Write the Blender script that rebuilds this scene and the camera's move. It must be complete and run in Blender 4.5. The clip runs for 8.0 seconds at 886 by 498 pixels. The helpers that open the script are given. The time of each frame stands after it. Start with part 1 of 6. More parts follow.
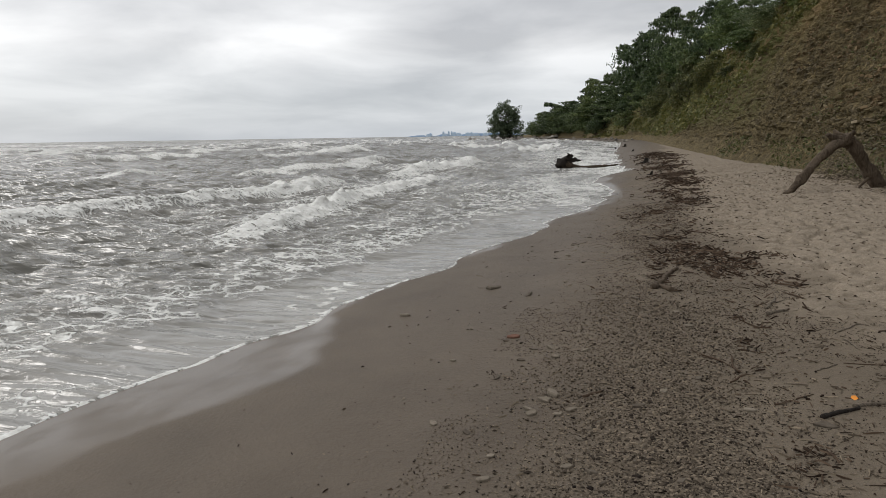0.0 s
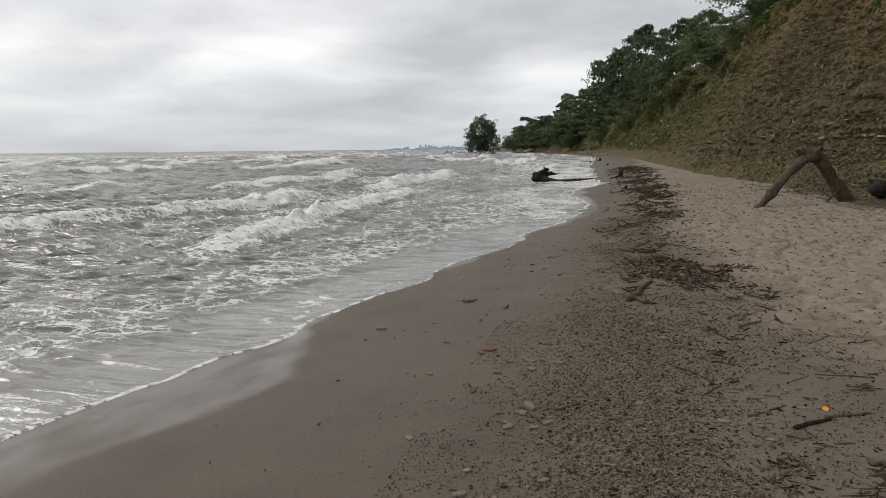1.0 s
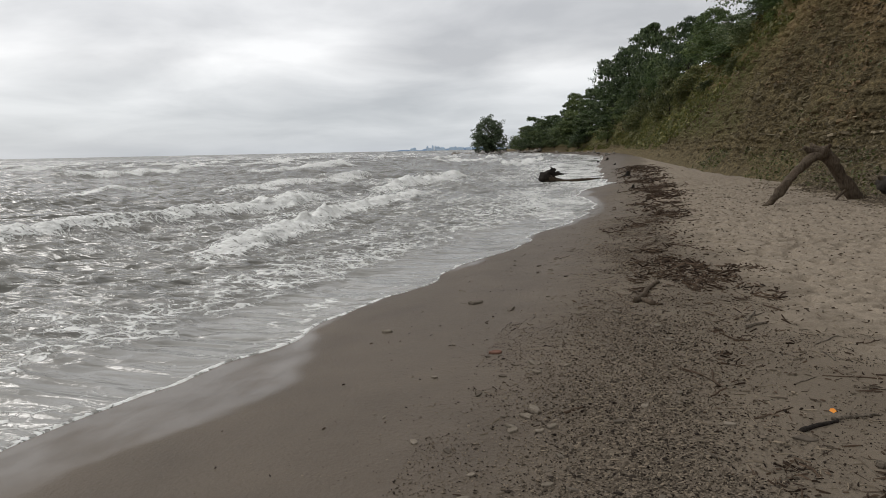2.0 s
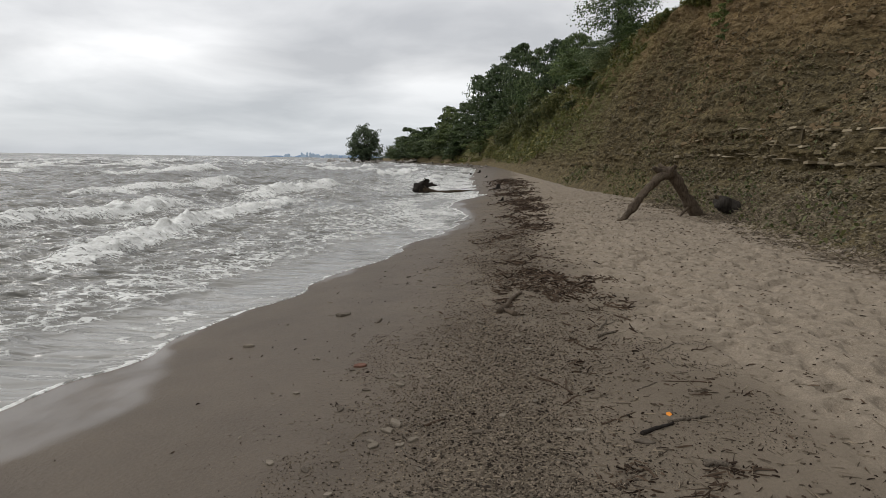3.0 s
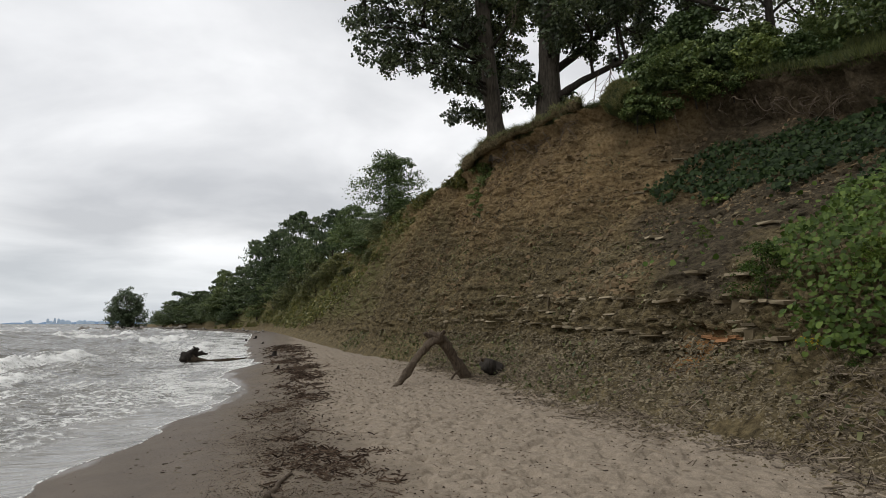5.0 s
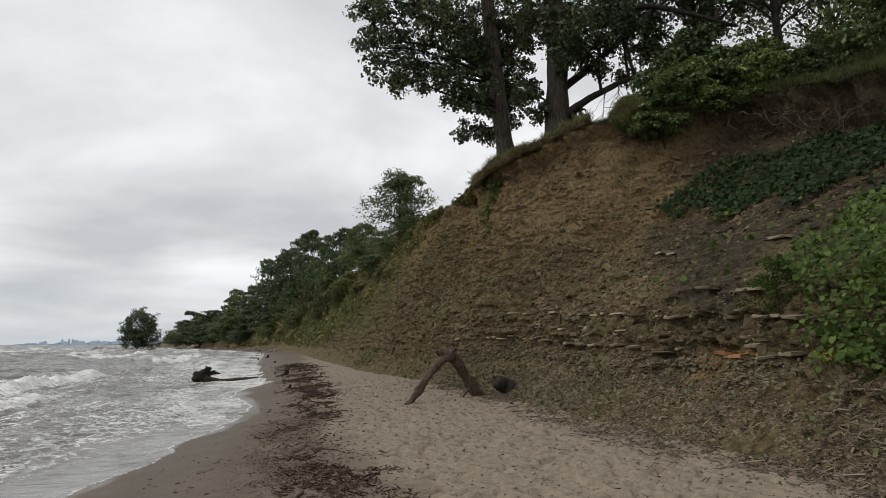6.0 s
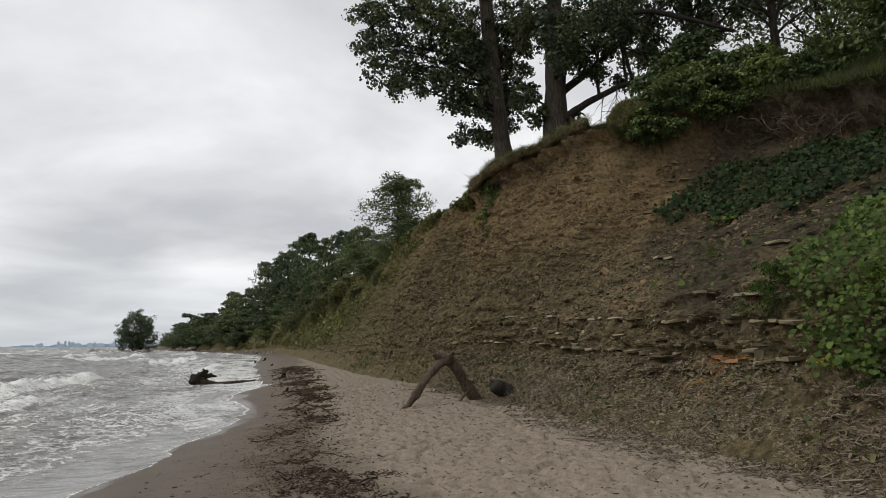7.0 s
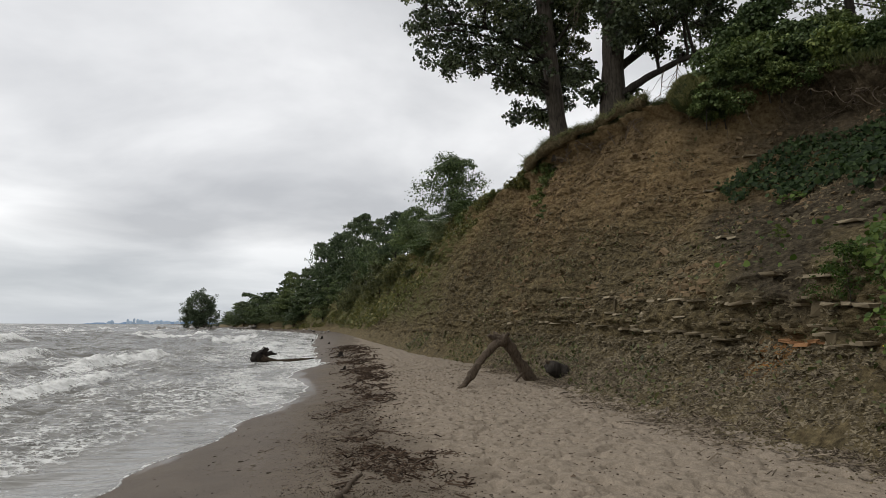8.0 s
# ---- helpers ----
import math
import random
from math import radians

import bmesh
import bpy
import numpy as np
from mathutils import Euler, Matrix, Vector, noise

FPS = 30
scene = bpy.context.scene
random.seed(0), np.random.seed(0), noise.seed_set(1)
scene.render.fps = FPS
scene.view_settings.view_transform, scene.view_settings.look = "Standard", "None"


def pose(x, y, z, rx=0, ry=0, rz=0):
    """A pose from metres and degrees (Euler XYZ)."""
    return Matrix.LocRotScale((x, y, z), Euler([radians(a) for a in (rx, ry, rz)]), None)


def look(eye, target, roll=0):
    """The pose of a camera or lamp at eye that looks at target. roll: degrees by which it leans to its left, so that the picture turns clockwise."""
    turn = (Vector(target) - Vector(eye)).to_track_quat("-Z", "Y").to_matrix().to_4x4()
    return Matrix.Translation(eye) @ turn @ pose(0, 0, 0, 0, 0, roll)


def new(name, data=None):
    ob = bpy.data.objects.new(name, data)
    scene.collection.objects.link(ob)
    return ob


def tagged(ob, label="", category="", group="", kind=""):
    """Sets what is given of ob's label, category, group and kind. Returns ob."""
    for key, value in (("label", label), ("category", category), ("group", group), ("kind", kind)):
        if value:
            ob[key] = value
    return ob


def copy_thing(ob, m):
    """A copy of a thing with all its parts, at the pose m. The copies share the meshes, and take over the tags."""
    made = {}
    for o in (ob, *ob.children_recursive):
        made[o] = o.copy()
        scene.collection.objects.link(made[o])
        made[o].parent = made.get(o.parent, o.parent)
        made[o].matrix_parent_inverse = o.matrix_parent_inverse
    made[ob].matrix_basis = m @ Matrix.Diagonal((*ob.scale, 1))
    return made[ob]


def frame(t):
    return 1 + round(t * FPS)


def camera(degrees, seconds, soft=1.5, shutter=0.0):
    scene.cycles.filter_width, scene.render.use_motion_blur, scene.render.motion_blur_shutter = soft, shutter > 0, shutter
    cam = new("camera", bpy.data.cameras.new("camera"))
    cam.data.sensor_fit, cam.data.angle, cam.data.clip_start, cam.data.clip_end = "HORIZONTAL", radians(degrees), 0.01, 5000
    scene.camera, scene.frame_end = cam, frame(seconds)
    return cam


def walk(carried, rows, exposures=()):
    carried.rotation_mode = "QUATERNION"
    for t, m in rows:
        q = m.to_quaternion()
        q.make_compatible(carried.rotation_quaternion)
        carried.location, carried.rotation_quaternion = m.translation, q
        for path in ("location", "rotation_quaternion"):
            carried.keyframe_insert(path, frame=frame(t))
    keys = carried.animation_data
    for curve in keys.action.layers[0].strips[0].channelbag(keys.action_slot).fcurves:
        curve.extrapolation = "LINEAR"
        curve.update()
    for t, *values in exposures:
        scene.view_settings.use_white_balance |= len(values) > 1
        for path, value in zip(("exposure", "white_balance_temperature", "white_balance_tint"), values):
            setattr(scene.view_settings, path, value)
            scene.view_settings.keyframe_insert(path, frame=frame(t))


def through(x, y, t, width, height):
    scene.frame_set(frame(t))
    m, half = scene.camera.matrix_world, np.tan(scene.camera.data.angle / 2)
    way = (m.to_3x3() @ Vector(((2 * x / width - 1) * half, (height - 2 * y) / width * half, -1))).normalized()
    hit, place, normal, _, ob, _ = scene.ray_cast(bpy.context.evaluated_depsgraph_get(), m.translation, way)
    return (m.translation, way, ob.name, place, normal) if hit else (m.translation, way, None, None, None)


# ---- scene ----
import collections

cam = camera(67.77, 8.0, 0.5)
PATH = [
    (0.0, pose(-0.116, -0.003, 1.982, 80.28, 0.89, 17.25)),
    (0.5, pose(-0.112, 0.014, 1.977, 81.04, 0.45, 13.51)),
    (1.0, pose(-0.117, 0.012, 1.978, 81.38, 0.55, 15.27)),
    (1.2, pose(-0.128, 0.012, 1.982, 81.27, 0.80, 15.95)),
    (2.3, pose(-0.077, 0.036, 1.995, 81.60, 1.47, 15.50)),
    (2.5, pose(-0.072, 0.045, 1.995, 81.57, 1.40, 14.41)),
    (3.0, pose(-0.018, 0.061, 2.018, 82.23, -0.84, 5.24)),
    (3.5, pose(0.031, 0.037, 2.051, 88.01, -1.37, -7.81)),
    (4.0, pose(0.054, 0.046, 2.080, 91.02, -0.59, -13.32)),
    (4.5, pose(0.045, 0.017, 2.084, 91.76, -0.15, -13.46)),
    (5.0, pose(0.089, -0.004, 2.122, 96.51, -0.07, -13.57)),
    (5.2, pose(0.068, -0.013, 2.111, 98.16, -0.24, -13.10)),
    (6.3, pose(0.104, -0.067, 2.126, 97.92, 0.51, -12.53)),
    (6.5, pose(0.102, -0.047, 2.118, 97.86, 0.28, -12.89)),
    (7.0, pose(0.085, -0.061, 2.135, 98.29, 0.19, -12.78)),
    (7.5, pose(0.093, 0.001, 2.138, 98.36, 0.38, -12.82)),
    (8.0, pose(0.033, -0.021, 2.158, 96.56, -0.21, -8.20)),
]
EXPOSURES = [(0.0, 0.0), (2.5, -0.02), (3.3, 0.08), (4.0, 0.19), (4.6, 0.22), (5.2, 0.08), (6.3, 0.03), (8.0, 0.01)]
walk(cam, PATH, EXPOSURES)

# ---- sky and sun: thick overcast over the lake ----
world = bpy.data.worlds.new("overcast_sky")
scene.world = world
world.use_nodes = True
wt = world.node_tree
wt.nodes.clear()


def wnode(kind, **props):
    n = wt.nodes.new(kind)
    for key, value in props.items():
        if key == "op":
            n.operation = value
        elif key == "blend":
            n.blend_type = value
    return n


def wmath(op, a, b=None):
    n = wnode("ShaderNodeMath", op=op)
    for i, v in enumerate((a, b)):
        if v is None:
            continue
        if isinstance(v, (int, float)):
            n.inputs[i].default_value = v
        else:
            wt.links.new(v, n.inputs[i])
    return n.outputs[0]


SUN_ELEVATION, SUN_ROTATION = radians(38), radians(-69)
sky = wnode("ShaderNodeTexSky")
sky.sky_type = "NISHITA"
sky.sun_disc = False
sky.sun_elevation, sky.sun_rotation = SUN_ELEVATION, SUN_ROTATION
coord = wnode("ShaderNodeTexCoord")
split = wnode("ShaderNodeSeparateXYZ")
wt.links.new(coord.outputs["Generated"], split.inputs[0])
zz = wmath("MAXIMUM", split.outputs[2], 0.0)
den = wmath("ADD", zz, 0.17)
flat = wnode("ShaderNodeCombineXYZ")
wt.links.new(wmath("DIVIDE", split.outputs[0], den), flat.inputs[0])
wt.links.new(wmath("DIVIDE", split.outputs[1], den), flat.inputs[1])


def wnoise(scale, detail, rough, distort, shift):
    m = wnode("ShaderNodeMapping")
    m.inputs["Location"].default_value = shift
    wt.links.new(flat.outputs[0], m.inputs[0])
    n = wnode("ShaderNodeTexNoise")
    n.inputs["Scale"].default_value = scale
    n.inputs["Detail"].default_value = detail
    n.inputs["Roughness"].default_value = rough
    n.inputs["Distortion"].default_value = distort
    wt.links.new(m.outputs[0], n.inputs["Vector"])
    return n.outputs["Fac"]


big = wnoise(0.36, 2.0, 0.5, 0.3, (3.1, 1.7, 0.0))
mid = wnoise(1.05, 6.0, 0.50, 0.3, (7.3, 4.2, 2.0))
fac = wmath("ADD", wmath("MULTIPLY", big, 0.42), wmath("MULTIPLY", mid, 0.58))
ramp = wnode("ShaderNodeValToRGB")
els = ramp.color_ramp.elements
els[0].position, els[0].color = 0.34, (0.63, 0.64, 0.66, 1)
els[1].position, els[1].color = 0.57, (1.16, 1.16, 1.16, 1)
e = els.new(0.45)
e.color = (0.87, 0.875, 0.885, 1)
wt.links.new(fac, ramp.inputs[0])
# paler, bluer air low over the water
low = wnode("ShaderNodeMapRange")
low.inputs["From Min"].default_value, low.inputs["From Max"].default_value = 0.0, 0.13
low.inputs["To Min"].default_value, low.inputs["To Max"].default_value = 0.75, 0.0
wt.links.new(zz, low.inputs["Value"])
haze = wnode("ShaderNodeMix")
haze.data_type = "RGBA"
wt.links.new(low.outputs[0], haze.inputs[0])
wt.links.new(ramp.outputs[0], haze.inputs[6])
haze.inputs[7].default_value = (0.54, 0.60, 0.665, 1)
gain = wnode("ShaderNodeMix")
gain.data_type, gain.blend_type = "RGBA", "MULTIPLY"
gain.inputs[0].default_value = 1.0
wt.links.new(haze.outputs[2], gain.inputs[6])
gain.inputs[7].default_value = (8.85, 8.85, 8.9, 1)
cover = wnode("ShaderNodeMix")
cover.data_type = "RGBA"
cover.inputs[0].default_value = 0.93
wt.links.new(sky.outputs[0], cover.inputs[6])
wt.links.new(gain.outputs[2], cover.inputs[7])
back = wnode("ShaderNodeBackground")
back.inputs["Strength"].default_value = 0.1
wt.links.new(cover.outputs[2], back.inputs["Color"])
wout = wnode("ShaderNodeOutputWorld")
wt.links.new(back.outputs[0], wout.inputs["Surface"])

sun_data = bpy.data.lights.new("sun", "SUN")
sun_data.energy, sun_data.angle, sun_data.color = 0.9, radians(22), (1.0, 0.97, 0.93)
sun = new("sun", sun_data)
sun.matrix_world = look((-80, 38, 66), (0, 8, 0))


# ---- materials ----
class Mat:
    """A small wrapper round one node material."""

    def __init__(self, name, rough=0.8, spec=0.5, metal=0.0):
        self.m = bpy.data.materials.new(name)
        self.m.use_nodes = True
        self.t = self.m.node_tree
        self.b = self.t.nodes["Principled BSDF"]
        self.b.inputs["Roughness"].default_value = rough
        self.b.inputs["Specular IOR Level"].default_value = spec
        self.b.inputs["Metallic"].default_value = metal
        self.c = self.t.nodes.new("ShaderNodeTexCoord").outputs["Object"]

    def put(self, v, socket):
        if isinstance(v, (int, float, tuple)):
            socket.default_value = v
        else:
            self.t.links.new(v, socket)

    def scaled(self, s):
        n = self.t.nodes.new("ShaderNodeMapping")
        n.inputs["Scale"].default_value = s
        self.t.links.new(self.c, n.inputs[0])
        return n.outputs[0]

    def noise(self, scale, detail=4.0, rough=0.55, vec=None, distort=0.0):
        n = self.t.nodes.new("ShaderNodeTexNoise")
        n.inputs["Scale"].default_value = scale
        n.inputs["Detail"].default_value = detail
        n.inputs["Roughness"].default_value = rough
        n.inputs["Distortion"].default_value = distort
        self.t.links.new(vec or self.c, n.inputs["Vector"])
        return n.outputs["Fac"]

    def voronoi(self, scale, vec=None, feature="F1"):
        n = self.t.nodes.new("ShaderNodeTexVoronoi")
        n.feature = feature
        n.inputs["Scale"].default_value = scale
        self.t.links.new(vec or self.c, n.inputs["Vector"])
        return n.outputs["Distance"]

    def math(self, op, a, b=0.0, clamp=False):
        n = self.t.nodes.new("ShaderNodeMath")
        n.operation, n.use_clamp = op, clamp
        self.put(a, n.inputs[0])
        self.put(b, n.inputs[1])
        return n.outputs[0]

    def step(self, v, lo, hi, a=0.0, b=1.0):
        n = self.t.nodes.new("ShaderNodeMapRange")
        n.interpolation_type = "SMOOTHSTEP"
        self.put(v, n.inputs["Value"])
        for key, val in (("From Min", lo), ("From Max", hi), ("To Min", a), ("To Max", b)):
            self.put(val, n.inputs[key])
        return n.outputs[0]

    def ramp(self, v, stops):
        n = self.t.nodes.new("ShaderNodeValToRGB")
        els = n.color_ramp.elements
        while len(els) < len(stops):
            els.new(0.5)
        for el, (p, c) in zip(els, stops):
            el.position, el.color = p, (*c, 1)
        self.put(v, n.inputs[0])
        return n.outputs[0]

    def mix(self, f, a, b, blend="MIX"):
        n = self.t.nodes.new("ShaderNodeMix")
        n.data_type, n.blend_type = "RGBA", blend
        self.put(f, n.inputs[0])
        for v, i in ((a, 6), (b, 7)):
            self.put((*v, 1) if isinstance(v, tuple) and len(v) == 3 else v, n.inputs[i])
        return n.outputs[2]

    def attr(self, name):
        n = self.t.nodes.new("ShaderNodeAttribute")
        n.attribute_name = name
        return n.outputs["Fac"]

    def island(self):
        return self.t.nodes.new("ShaderNodeNewGeometry").outputs["Random Per Island"]

    def each(self):
        return self.t.nodes.new("ShaderNodeObjectInfo").outputs["Random"]

    def axis(self, i):
        n = self.t.nodes.new("ShaderNodeSeparateXYZ")
        self.t.links.new(self.c, n.inputs[0])
        return n.outputs[i]

    def done(self, color=None, rough=None, bump=None, depth=0.02, strength=0.6):
        if color is not None:
            self.put((*color, 1) if isinstance(color, tuple) and len(color) == 3 else color, self.b.inputs["Base Color"])
        if rough is not None:
            self.put(rough, self.b.inputs["Roughness"])
        if bump is not None:
            n = self.t.nodes.new("ShaderNodeBump")
            n.inputs["Strength"].default_value = strength
            n.inputs["Distance"].default_value = depth
            self.t.links.new(bump, n.inputs["Height"])
            self.t.links.new(n.outputs[0], self.b.inputs["Normal"])
        return self.m


def sand_material():
    k = Mat("beach_sand", 0.8, 0.18)
    wet, film, dry, grit = k.attr("wet"), k.attr("film"), k.attr("dry"), k.attr("grit")
    grain = k.noise(260, 2.0, 0.7)
    blotch = k.noise(1.3, 5.0, 0.6)
    mottled = k.noise(9, 4.0, 0.6)
    damp = k.ramp(blotch, [(0.3, (0.128, 0.103, 0.076)), (0.7, (0.172, 0.139, 0.103))])
    pale = k.ramp(mottled, [(0.25, (0.208, 0.171, 0.128)), (0.75, (0.300, 0.247, 0.187))])
    c = k.mix(dry, damp, pale)
    speck = k.step(k.voronoi(55), 0.12, 0.3, 1.0, 0.0)
    tone = k.ramp(k.noise(40, 2.0), [(0.35, (0.09, 0.08, 0.07)), (0.65, (0.30, 0.27, 0.23))])
    c = k.mix(k.math("MULTIPLY", speck, grit), c, tone)
    c = k.mix(0.5, c, k.ramp(grain, [(0.3, (0.4, 0.4, 0.4)), (0.7, (1.5, 1.5, 1.5))]), "MULTIPLY")
    c = k.mix(k.math("MULTIPLY", 0.55, dry), c, k.ramp(k.noise(75, 3.0, 0.7), [(0.3, (0.5, 0.5, 0.5)), (0.7, (1.42, 1.42, 1.42))]), "MULTIPLY")
    soaked = k.mix(1.0, c, (0.74, 0.72, 0.72), "MULTIPLY")
    c = k.mix(wet, c, soaked)
    r = k.math("SUBTRACT", 0.92, k.math("MULTIPLY", wet, 0.30))
    height = k.math("ADD", k.math("MULTIPLY", grain, 0.25), k.math("MULTIPLY", k.noise(30, 3.0), 0.9))
    height = k.math("ADD", height, k.math("MULTIPLY", k.math("MULTIPLY", speck, grit), 0.8))
    warped = k.mix(0.12, k.c, k.t.nodes.new("ShaderNodeTexNoise").outputs["Color"])
    pits = k.math("ADD", k.step(k.voronoi(6.5, warped), 0.05, 0.55), k.math("MULTIPLY", k.step(k.voronoi(14.0, warped), 0.05, 0.6), 0.45))
    height = k.math("ADD", height, k.math("MULTIPLY", k.math("MULTIPLY", pits, dry), 2.2))
    height = k.math("MULTIPLY", height, k.math("SUBTRACT", 1.0, k.math("MULTIPLY", film, 0.90)))
    k.put(k.math("MULTIPLY", film, k.step(k.noise(1.6, 5.0, 0.65, k.scaled((1.0, 0.6, 1.0))), 0.32, 0.6, 0.20, 0.70)), k.b.inputs["Coat Weight"])
    k.b.inputs["Coat Roughness"].default_value = 0.2
    k.b.inputs["Coat IOR"].default_value = 1.4
    return k.done(c, r, height, 0.012, 0.85)


def water_material():
    k = Mat("lake_water", 0.12, 0.5)
    foam, far, swash = k.attr("foam"), k.attr("far"), k.attr("swash")
    patch = k.noise(0.55, 4.0, 0.55)
    bits = k.noise(4.5, 4.0, 0.6, k.scaled((0.7, 1.2, 1.0)))
    # lace: thin walls of froth that close up where there is much of it
    drift = k.t.nodes.new("ShaderNodeTexNoise")
    drift.inputs["Scale"].default_value, drift.inputs["Detail"].default_value = 2.6, 4.0
    k.t.links.new(k.c, drift.inputs["Vector"])
    bent_c = k.mix(0.42, k.scaled((0.62, 1.25, 1.0)), drift.outputs["Color"], "ADD")
    much = k.math("ADD", k.math("SUBTRACT", k.math("MULTIPLY", foam, 1.05), 0.20), k.math("MULTIPLY", k.math("SUBTRACT", patch, 0.5), 0.55))
    much = k.math("ADD", much, k.math("MULTIPLY", k.math("SUBTRACT", bits, 0.5), 0.60))
    much = k.math("MAXIMUM", much, 0.0)
    big = k.voronoi(4.2, bent_c, "DISTANCE_TO_EDGE")
    small = k.voronoi(11.0, bent_c, "DISTANCE_TO_EDGE")
    wall = k.math("MULTIPLY", much, 0.34)
    lace = k.step(k.math("SUBTRACT", wall, big), -0.03, 0.05)
    lace2 = k.step(k.math("SUBTRACT", k.math("MULTIPLY", much, 0.26), small), -0.03, 0.05)
    mask = k.math("MAXIMUM", k.math("MULTIPLY", lace, k.step(much, 0.10, 0.30)), k.math("MULTIPLY", lace2, k.step(much, 0.12, 0.45)))
    silt = k.ramp(k.noise(0.35, 3.0), [(0.3, (0.088, 0.082, 0.064)), (0.7, (0.150, 0.141, 0.115))])
    # water clouded by spent foam
    cloudy_and_sheen = k.step(k.math("ADD", foam, k.math("MULTIPLY", patch, 0.5)), 0.30, 1.05, 0.0, 0.34)
    # swash colour paled as well, for the bright sky its smooth sheet reflects
    cloudy_and_sheen = k.math("MAXIMUM", cloudy_and_sheen, k.math("MULTIPLY", swash, 0.36))
    silt = k.mix(cloudy_and_sheen, silt, (0.46, 0.445, 0.415))
    white = k.ramp(k.noise(14, 3.0), [(0.3, (0.62, 0.61, 0.57)), (0.7, (0.86, 0.86, 0.83))])
    c = k.mix(mask, silt, white)
    r = k.math("ADD", k.step(mask, 0.0, 1.0, 0.17, 0.75), k.math("MULTIPLY", far, 0.15), clamp=True)
    lines = k.noise(1.0, 2.0, 0.45, k.scaled((0.9, 4.2, 1.0)), 0.5)
    chop = k.noise(1.0, 2.0, 0.45, k.scaled((0.4, 1.5, 1.0)), 0.5)
    swell = k.noise(1.0, 4.0, 0.55, k.scaled((0.16, 0.24, 1.0)), 0.4)
    h = k.math("ADD", k.math("MULTIPLY", mask, 0.035), k.math("MULTIPLY", lines, 0.17))
    h = k.math("ADD", h, k.math("MULTIPLY", chop, 0.44))
    h = k.math("ADD", h, k.math("MULTIPLY", swell, 0.9))
    h = k.math("ADD", h, k.math("MULTIPLY", k.math("MULTIPLY", k.noise(1.0, 5.0, 0.6, k.scaled((0.035, 0.05, 1.0)), 0.5), far), 9.0))
    h = k.math("ADD", h, k.math("MULTIPLY", k.noise(17, 3.0), 0.012))
    h = k.math("MULTIPLY", h, k.math("SUBTRACT", 1.0, k.math("MULTIPLY", swash, 0.45)))
    return k.done(c, r, h, 1.0, 1.0)


def bluff_material():
    k = Mat("shale_and_clay", 0.95, 0.10)
    upper, green, rust, seep_and_shade = k.attr("clay"), k.attr("green"), k.attr("rust"), k.attr("seep_and_shade")
    beds = k.noise(2.4, 5.0, 0.65, k.scaled((0.25, 0.25, 2.2)))
    rub = k.noise(7.0, 6.0, 0.7)
    fine = k.noise(38, 4.0, 0.7)
    shale = k.ramp(rub, [(0.30, (0.030, 0.023, 0.012)), (0.46, (0.118, 0.094, 0.053)), (0.70, (0.245, 0.196, 0.109))])
    shale = k.mix(0.5, shale, k.ramp(beds, [(0.3, (0.60, 0.61, 0.63)), (0.7, (1.3, 1.26, 1.15))]), "MULTIPLY")
    clay = k.ramp(rub, [(0.30, (0.070, 0.046, 0.022)), (0.46, (0.210, 0.147, 0.075)), (0.72, (0.345, 0.256, 0.145))])
    c = k.mix(upper, shale, clay)
    streak = k.noise(1.0, 4.0, 0.6, k.scaled((0.35, 2.2, 0.45)), 0.3)
    c = k.mix(0.6, c, k.ramp(streak, [(0.32, (0.62, 0.64, 0.66)), (0.68, (1.32, 1.28, 1.2))]), "MULTIPLY")
    moss = k.ramp(fine, [(0.3, (0.05, 0.06, 0.02)), (0.7, (0.15, 0.15, 0.055))])
    c = k.mix(k.math("MULTIPLY", green, k.step(k.noise(3.5, 5.0), 0.35, 0.6)), c, moss)
    c = k.mix(k.math("MULTIPLY", rust, k.step(rub, 0.3, 0.5)), c, (0.36, 0.155, 0.04))
    c = k.mix(0.5, c, k.ramp(fine, [(0.25, (0.5, 0.5, 0.5)), (0.75, (1.45, 1.45, 1.45))]), "MULTIPLY")
    # wet seep stain, and the shade below the lip painted in with it
    c = k.mix(k.math("MULTIPLY", seep_and_shade, 0.85), c, k.ramp(rub, [(0.3, (0.024, 0.019, 0.013)), (0.52, (0.070, 0.057, 0.039)), (0.74, (0.150, 0.122, 0.082))]))
    plates = k.noise(11.0, 5.0, 0.7, k.scaled((0.7, 0.7, 2.6)), 0.3)
    h = k.math("ADD", k.math("MULTIPLY", rub, 0.6), k.math("MULTIPLY", fine, 0.3))
    h = k.math("ADD", h, k.math("MULTIPLY", plates, 1.0))
    return k.done(c, None, h, 0.10, 1.0)


def stone_material(name, dark, light, each=False):
    k = Mat(name, 0.88, 0.15)
    r = k.each() if each else k.island()
    c = k.mix(r, dark, light)
    c = k.mix(0.5, c, k.ramp(k.noise(45, 4.0, 0.65), [(0.25, (0.55, 0.55, 0.55)), (0.75, (1.35, 1.35, 1.35))]), "MULTIPLY")
    return k.done(c, None, k.noise(60, 4.0), 0.006, 0.6)


def wood_material(name, dark, light, rough=0.85, stretch=(14, 14, 2.0), each=False):
    k = Mat(name, rough, 0.15)
    g = k.noise(1.6, 5.0, 0.65, k.scaled(stretch), 0.6)
    c = k.ramp(g, [(0.3, dark), (0.7, light)])
    c = k.mix(0.4, c, k.ramp(k.noise(3.0, 3.0), [(0.3, (0.5, 0.5, 0.5)), (0.7, (1.3, 1.3, 1.3))]), "MULTIPLY")
    return k.done(c, None, g, 0.02, 0.9)


def litter_material(name, a, b):
    k = Mat(name, 0.9, 0.12)
    return k.done(k.mix(k.island(), a, b))


